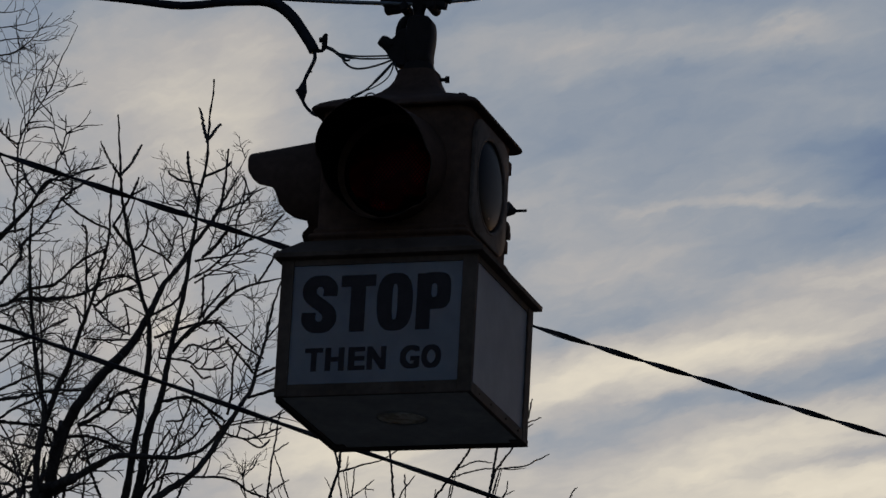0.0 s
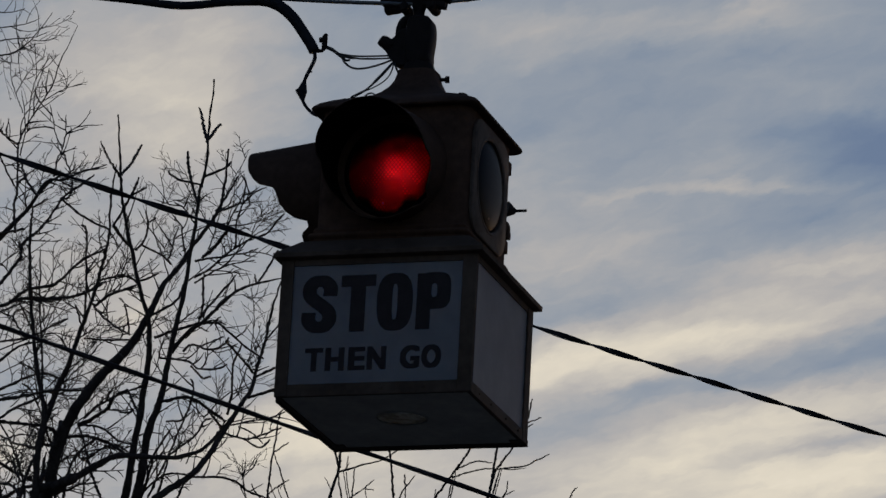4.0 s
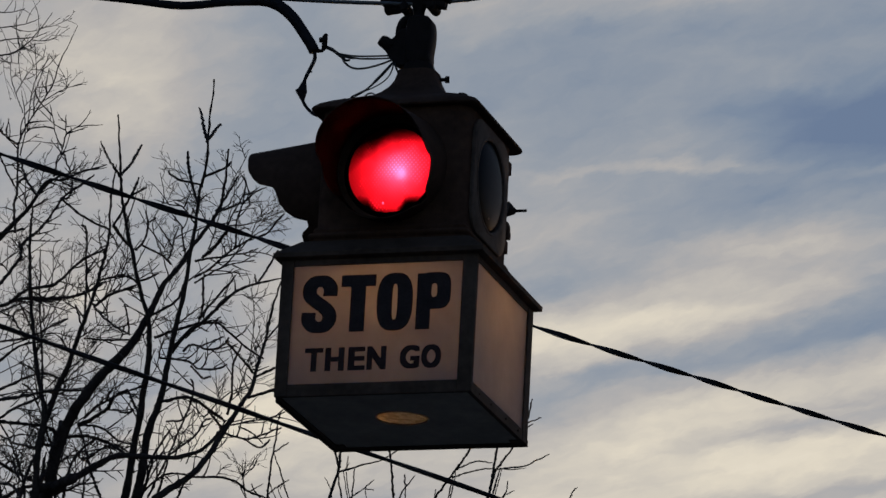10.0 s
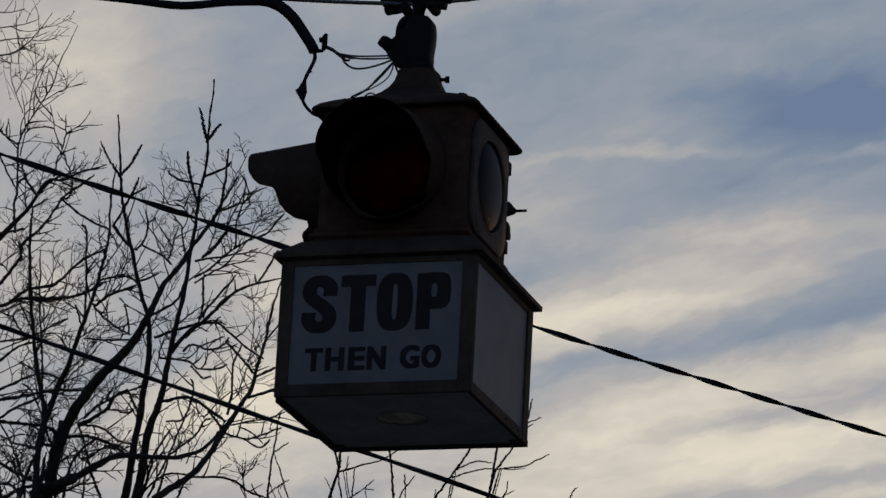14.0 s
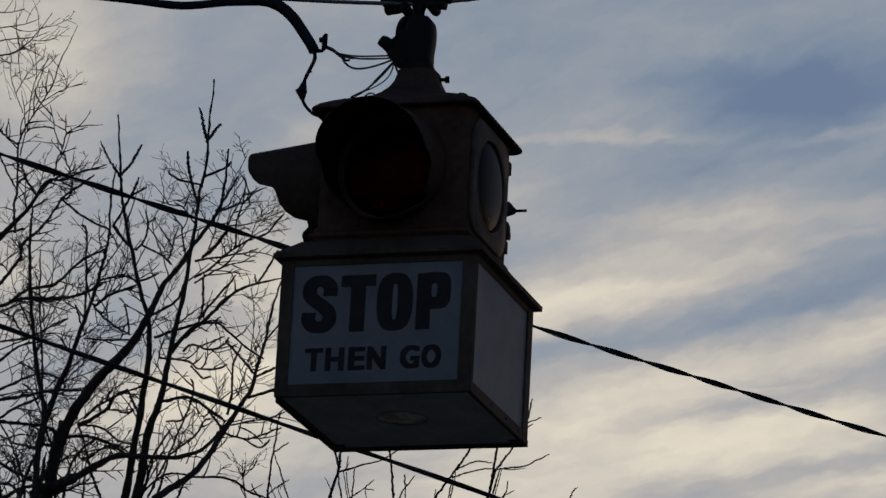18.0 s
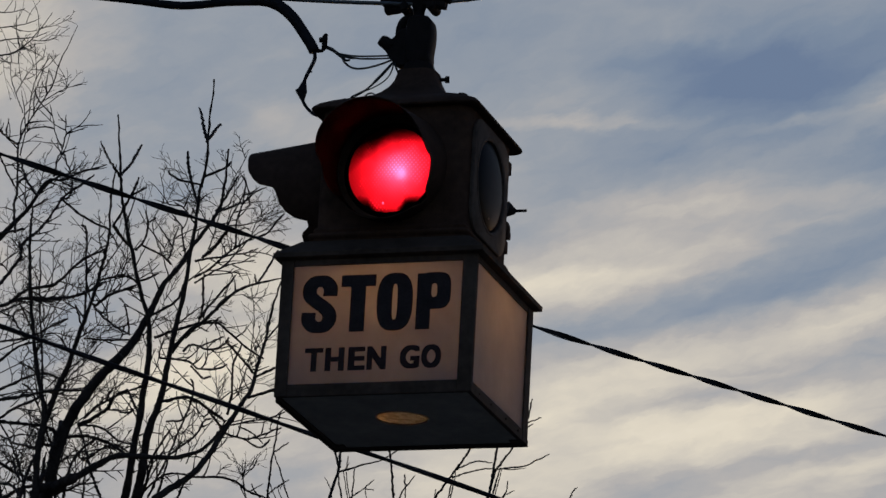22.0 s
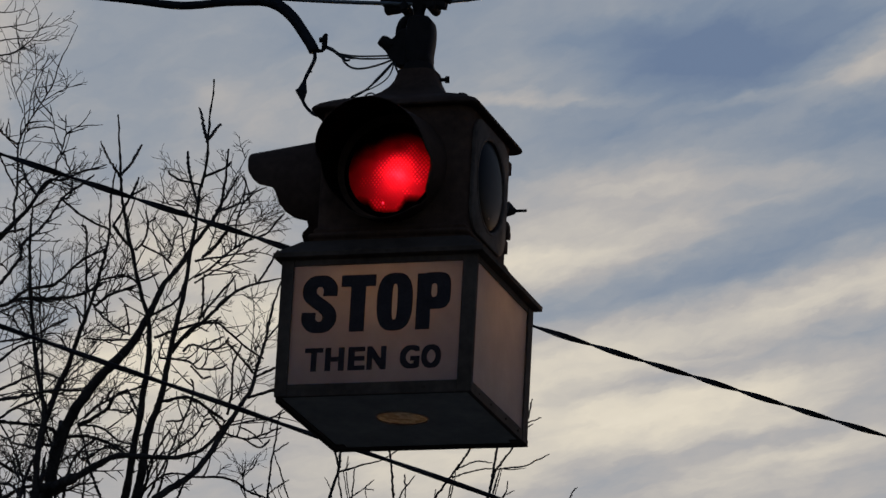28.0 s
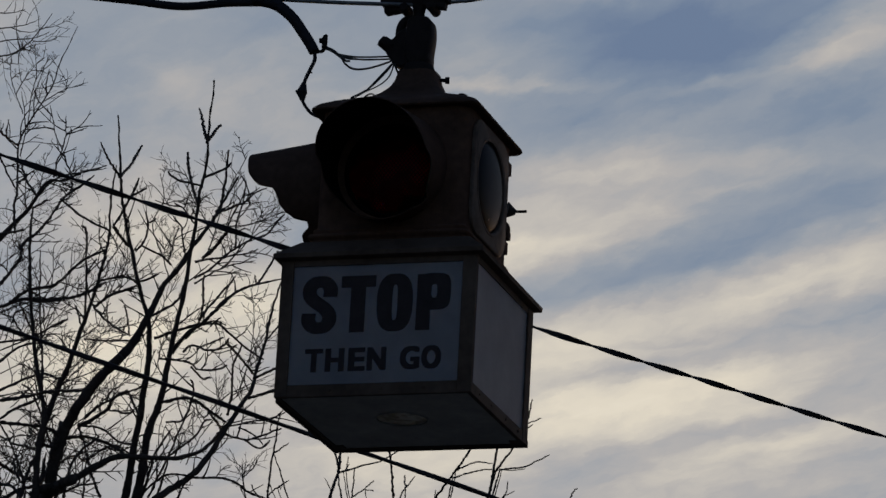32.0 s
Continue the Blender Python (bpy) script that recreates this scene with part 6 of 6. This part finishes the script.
limb(tree, 0.0058, 0.0035, 0, (0.349, 0.02, 7.367), (0.448, 0.09, 7.401), (0.509, 0.17, 7.452), (0.562, 0.24, 7.502))
limb(tree, 0.0053, 0.0046, 0, (-0.03, 0.0, 6.15), (0.098, 0.05, 6.75), (0.163, 0.09, 7.366))
limb(tree, 0.0046, 0.0035, 0, (0.163, 0.09, 7.366), (0.241, -0.14, 7.350), (0.315, -0.37, 7.289))
limb(tree, 0.0053, 0.0046, 0, (-0.03, 0.0, 6.15), (0.090, -0.01, 6.73), (0.150, -0.02, 7.309))
limb(tree, 0.0046, 0.0035, 0, (0.150, -0.02, 7.309), (0.267, -0.10, 7.326), (0.318, -0.19, 7.309))
limb(tree, 0.0040, 0.0035, 0, (-0.03, 0.0, 6.15), (0.215, 0.02, 6.75), (0.359, 0.03, 7.371))
limb(tree, 0.0035, 0.0023, 0, (0.359, 0.03, 7.371), (0.412, 0.01, 7.362), (0.459, -0.01, 7.365))
limb(tree, 0.0053, 0.0046, 0, (-0.03, 0.0, 6.15), (-0.162, 0.07, 6.69), (-0.270, 0.11, 7.222))
limb(tree, 0.0046, 0.0035, 0, (-0.270, 0.11, 7.222), (-0.265, -0.01, 7.276), (-0.264, -0.13, 7.300))
limb(tree, 0.0053, 0.0046, 0, (-0.03, 0.0, 6.15), (-0.164, -0.07, 6.66), (-0.274, -0.11, 7.170))
limb(tree, 0.0046, 0.0035, 0, (-0.274, -0.11, 7.170), (-0.230, 0.04, 7.247), (-0.182, 0.20, 7.334))
limb(tree, 0.0053, 0.0046, 0, (-0.03, 0.0, 6.15), (-0.041, -0.05, 6.67), (-0.069, -0.09, 7.183))
limb(tree, 0.0046, 0.0035, 0, (-0.069, -0.09, 7.183), (-0.046, 0.02, 7.266), (-0.006, 0.13, 7.344))
limb(tree, 0.0053, 0.0046, 0, (-0.03, 0.0, 6.15), (-0.028, 0.00, 6.70), (-0.046, 0.00, 7.261))
limb(tree, 0.0046, 0.0035, 0, (-0.046, 0.00, 7.261), (-0.054, 0.41, 7.421))
limb(tree, 0.0053, 0.0046, 0, (-0.03, 0.0, 6.15), (0.217, 0.01, 6.69), (0.361, 0.01, 7.232))
limb(tree, 0.0046, 0.0035, 0, (0.361, 0.01, 7.232), (0.383, 0.07, 7.287), (0.389, 0.12, 7.343))
limb(tree, 0.0040, 0.0035, 0, (-0.03, 0.0, 6.15), (0.225, -0.04, 6.69), (0.375, -0.06, 7.234))
limb(tree, 0.0035, 0.0023, 0, (0.375, -0.06, 7.234), (0.417, 0.05, 7.285))
limb(tree, 0.0053, 0.0046, 0, (-0.03, 0.0, 6.15), (0.379, -0.04, 6.68), (0.632, -0.06, 7.213))
limb(tree, 0.0046, 0.0035, 0, (0.632, -0.06, 7.213), (0.659, 0.09, 7.284), (0.690, 0.25, 7.363))
limb(tree, 0.0040, 0.0029, 0, (0.455, 0.00, 7.567), (0.482, -0.18, 7.531), (0.509, -0.37, 7.495))
limb(tree, 0.0040, 0.0029, 0, (0.459, -0.07, 7.531), (0.479, -0.13, 7.528))
limb(tree, 0.0040, 0.0035, 0, (-0.03, 0.0, 6.15), (-0.181, 0.04, 6.74), (-0.302, 0.06, 7.336))
limb(tree, 0.0035, 0.0023, 0, (-0.302, 0.06, 7.336), (-0.290, -0.32, 7.296))
limb(tree, 0.0040, 0.0035, 0, (-0.03, 0.0, 6.15), (-0.219, 0.03, 6.70), (-0.365, 0.05, 7.257))
limb(tree, 0.0035, 0.0023, 0, (-0.365, 0.05, 7.257), (-0.389, 0.16, 7.324))
limb(tree, 0.0040, 0.0035, 0, (-0.03, 0.0, 6.15), (0.050, -0.06, 6.67), (0.083, -0.10, 7.187))
limb(tree, 0.0035, 0.0023, 0, (0.083, -0.10, 7.187), (0.083, 0.17, 7.301))
limb(tree, 0.0040, 0.0035, 0, (-0.03, 0.0, 6.15), (-0.126, -0.06, 6.69), (-0.210, -0.10, 7.220))
limb(tree, 0.0035, 0.0023, 0, (-0.210, -0.10, 7.220), (-0.173, -0.38, 7.142))
limb(tree, 0.0040, 0.0035, 0, (-0.03, 0.0, 6.15), (-0.187, 0.01, 6.73), (-0.311, 0.02, 7.321))
limb(tree, 0.0035, 0.0023, 0, (-0.311, 0.02, 7.321), (-0.285, -0.26, 7.283))
limb(tree, 0.0080, 0.0070, 0, (-0.03, 0.0, 6.15), (-0.376, 0.05, 6.68), (-0.627, 0.09, 7.198))
limb(tree, 0.0070, 0.0046, 0, (-0.627, 0.09, 7.198), (-0.627, 0.07, 7.252), (-0.620, 0.05, 7.346), (-0.607, 0.03, 7.440), (-0.601, 0.00, 7.509), (-0.591, -0.02, 7.560))
limb(tree, 0.0053, 0.0046, 0, (-0.03, 0.0, 6.15), (-0.365, -0.02, 6.75), (-0.609, -0.04, 7.371))
limb(tree, 0.0046, 0.0035, 0, (-0.609, -0.04, 7.371), (-0.586, 0.13, 7.438), (-0.561, 0.30, 7.510))
limb(tree, 0.0053, 0.0046, 0, (-0.03, 0.0, 6.15), (-0.373, -0.07, 6.66), (-0.621, -0.12, 7.164))
limb(tree, 0.0046, 0.0035, 0, (-0.621, -0.12, 7.164), (-0.590, 0.05, 7.242), (-0.549, 0.23, 7.321))
limb(tree, 0.0053, 0.0046, 0, (-0.03, 0.0, 6.15), (-0.389, -0.07, 6.65), (-0.649, -0.11, 7.149))
limb(tree, 0.0046, 0.0035, 0, (-0.649, -0.11, 7.149), (-0.670, -0.23, 7.142), (-0.683, -0.35, 7.148))
limb(tree, 0.0040, 0.0035, 0, (-0.03, 0.0, 6.15), (-0.376, 0.07, 6.71), (-0.627, 0.11, 7.283))
limb(tree, 0.0035, 0.0023, 0, (-0.627, 0.11, 7.283), (-0.624, 0.18, 7.335))
limb(tree, 0.0040, 0.0035, 0, (-0.03, 0.0, 6.15), (-0.349, -0.04, 6.68), (-0.582, -0.07, 7.213))
limb(tree, 0.0035, 0.0023, 0, (-0.582, -0.07, 7.213), (-0.559, -0.23, 7.191), (-0.560, -0.38, 7.124))
finish(tree)


# ---- movement ----
PERIOD, LIT, FIRST = 1.0677, 0.53, 0.21


def flash_rows(closed, travel, rise, fall):
    """Rows of an added shutter, standing in for a lamp switched once a period. rise, fall: (seconds after the switch,
    opening).
    """
    rows = [(0.0, closed)]
    for n in range(31):
        on = FIRST + n * PERIOD
        for start, steps in ((on, rise), (on + LIT, fall)):
            for dt, opening in steps:
                t = start + dt
                if rows[-1][0] + 0.034 < t < 31.96:
                    rows.append((t, closed @ Matrix.Translation(travel * opening)))
    return rows + [(32.0, closed)]


def motions():
    drift = Vector((-3.8, -4.23, 0.0))
    start = cloud.matrix_basis.copy()
    walk(cloud, [(t, Matrix.Translation(drift * t) @ start) for t in (0.0, 8.0, 16.0, 24.0, 32.0)])
    walk(dimming_shutter, flash_rows(pose(0, 0, 0), Vector((0, 0, 0.065)), ((-0.055, 0.0), (-0.02, 0.52), (0.02, 0.61), (0.06, 0.65), (0.1, 0.8), (0.14, 1.0)),
                                    ((-0.05, 1.0), (0.0, 0.63), (0.045, 0.53), (0.115, 0.31), (0.19, 0.12), (0.26, 0.0))))
    walk(sign_bulb, flash_rows(pose(0, 0, 0), Vector((0, 0, -0.05)), ((-0.035, 0.05), (0.0, 0.3), (0.03, 0.56), (0.06, 0.8), (0.1, 0.95), (0.14, 1.0)),
                               ((-0.05, 1.0), (0.0, 0.42), (0.04, 0.2), (0.09, 0.0))))


motions()
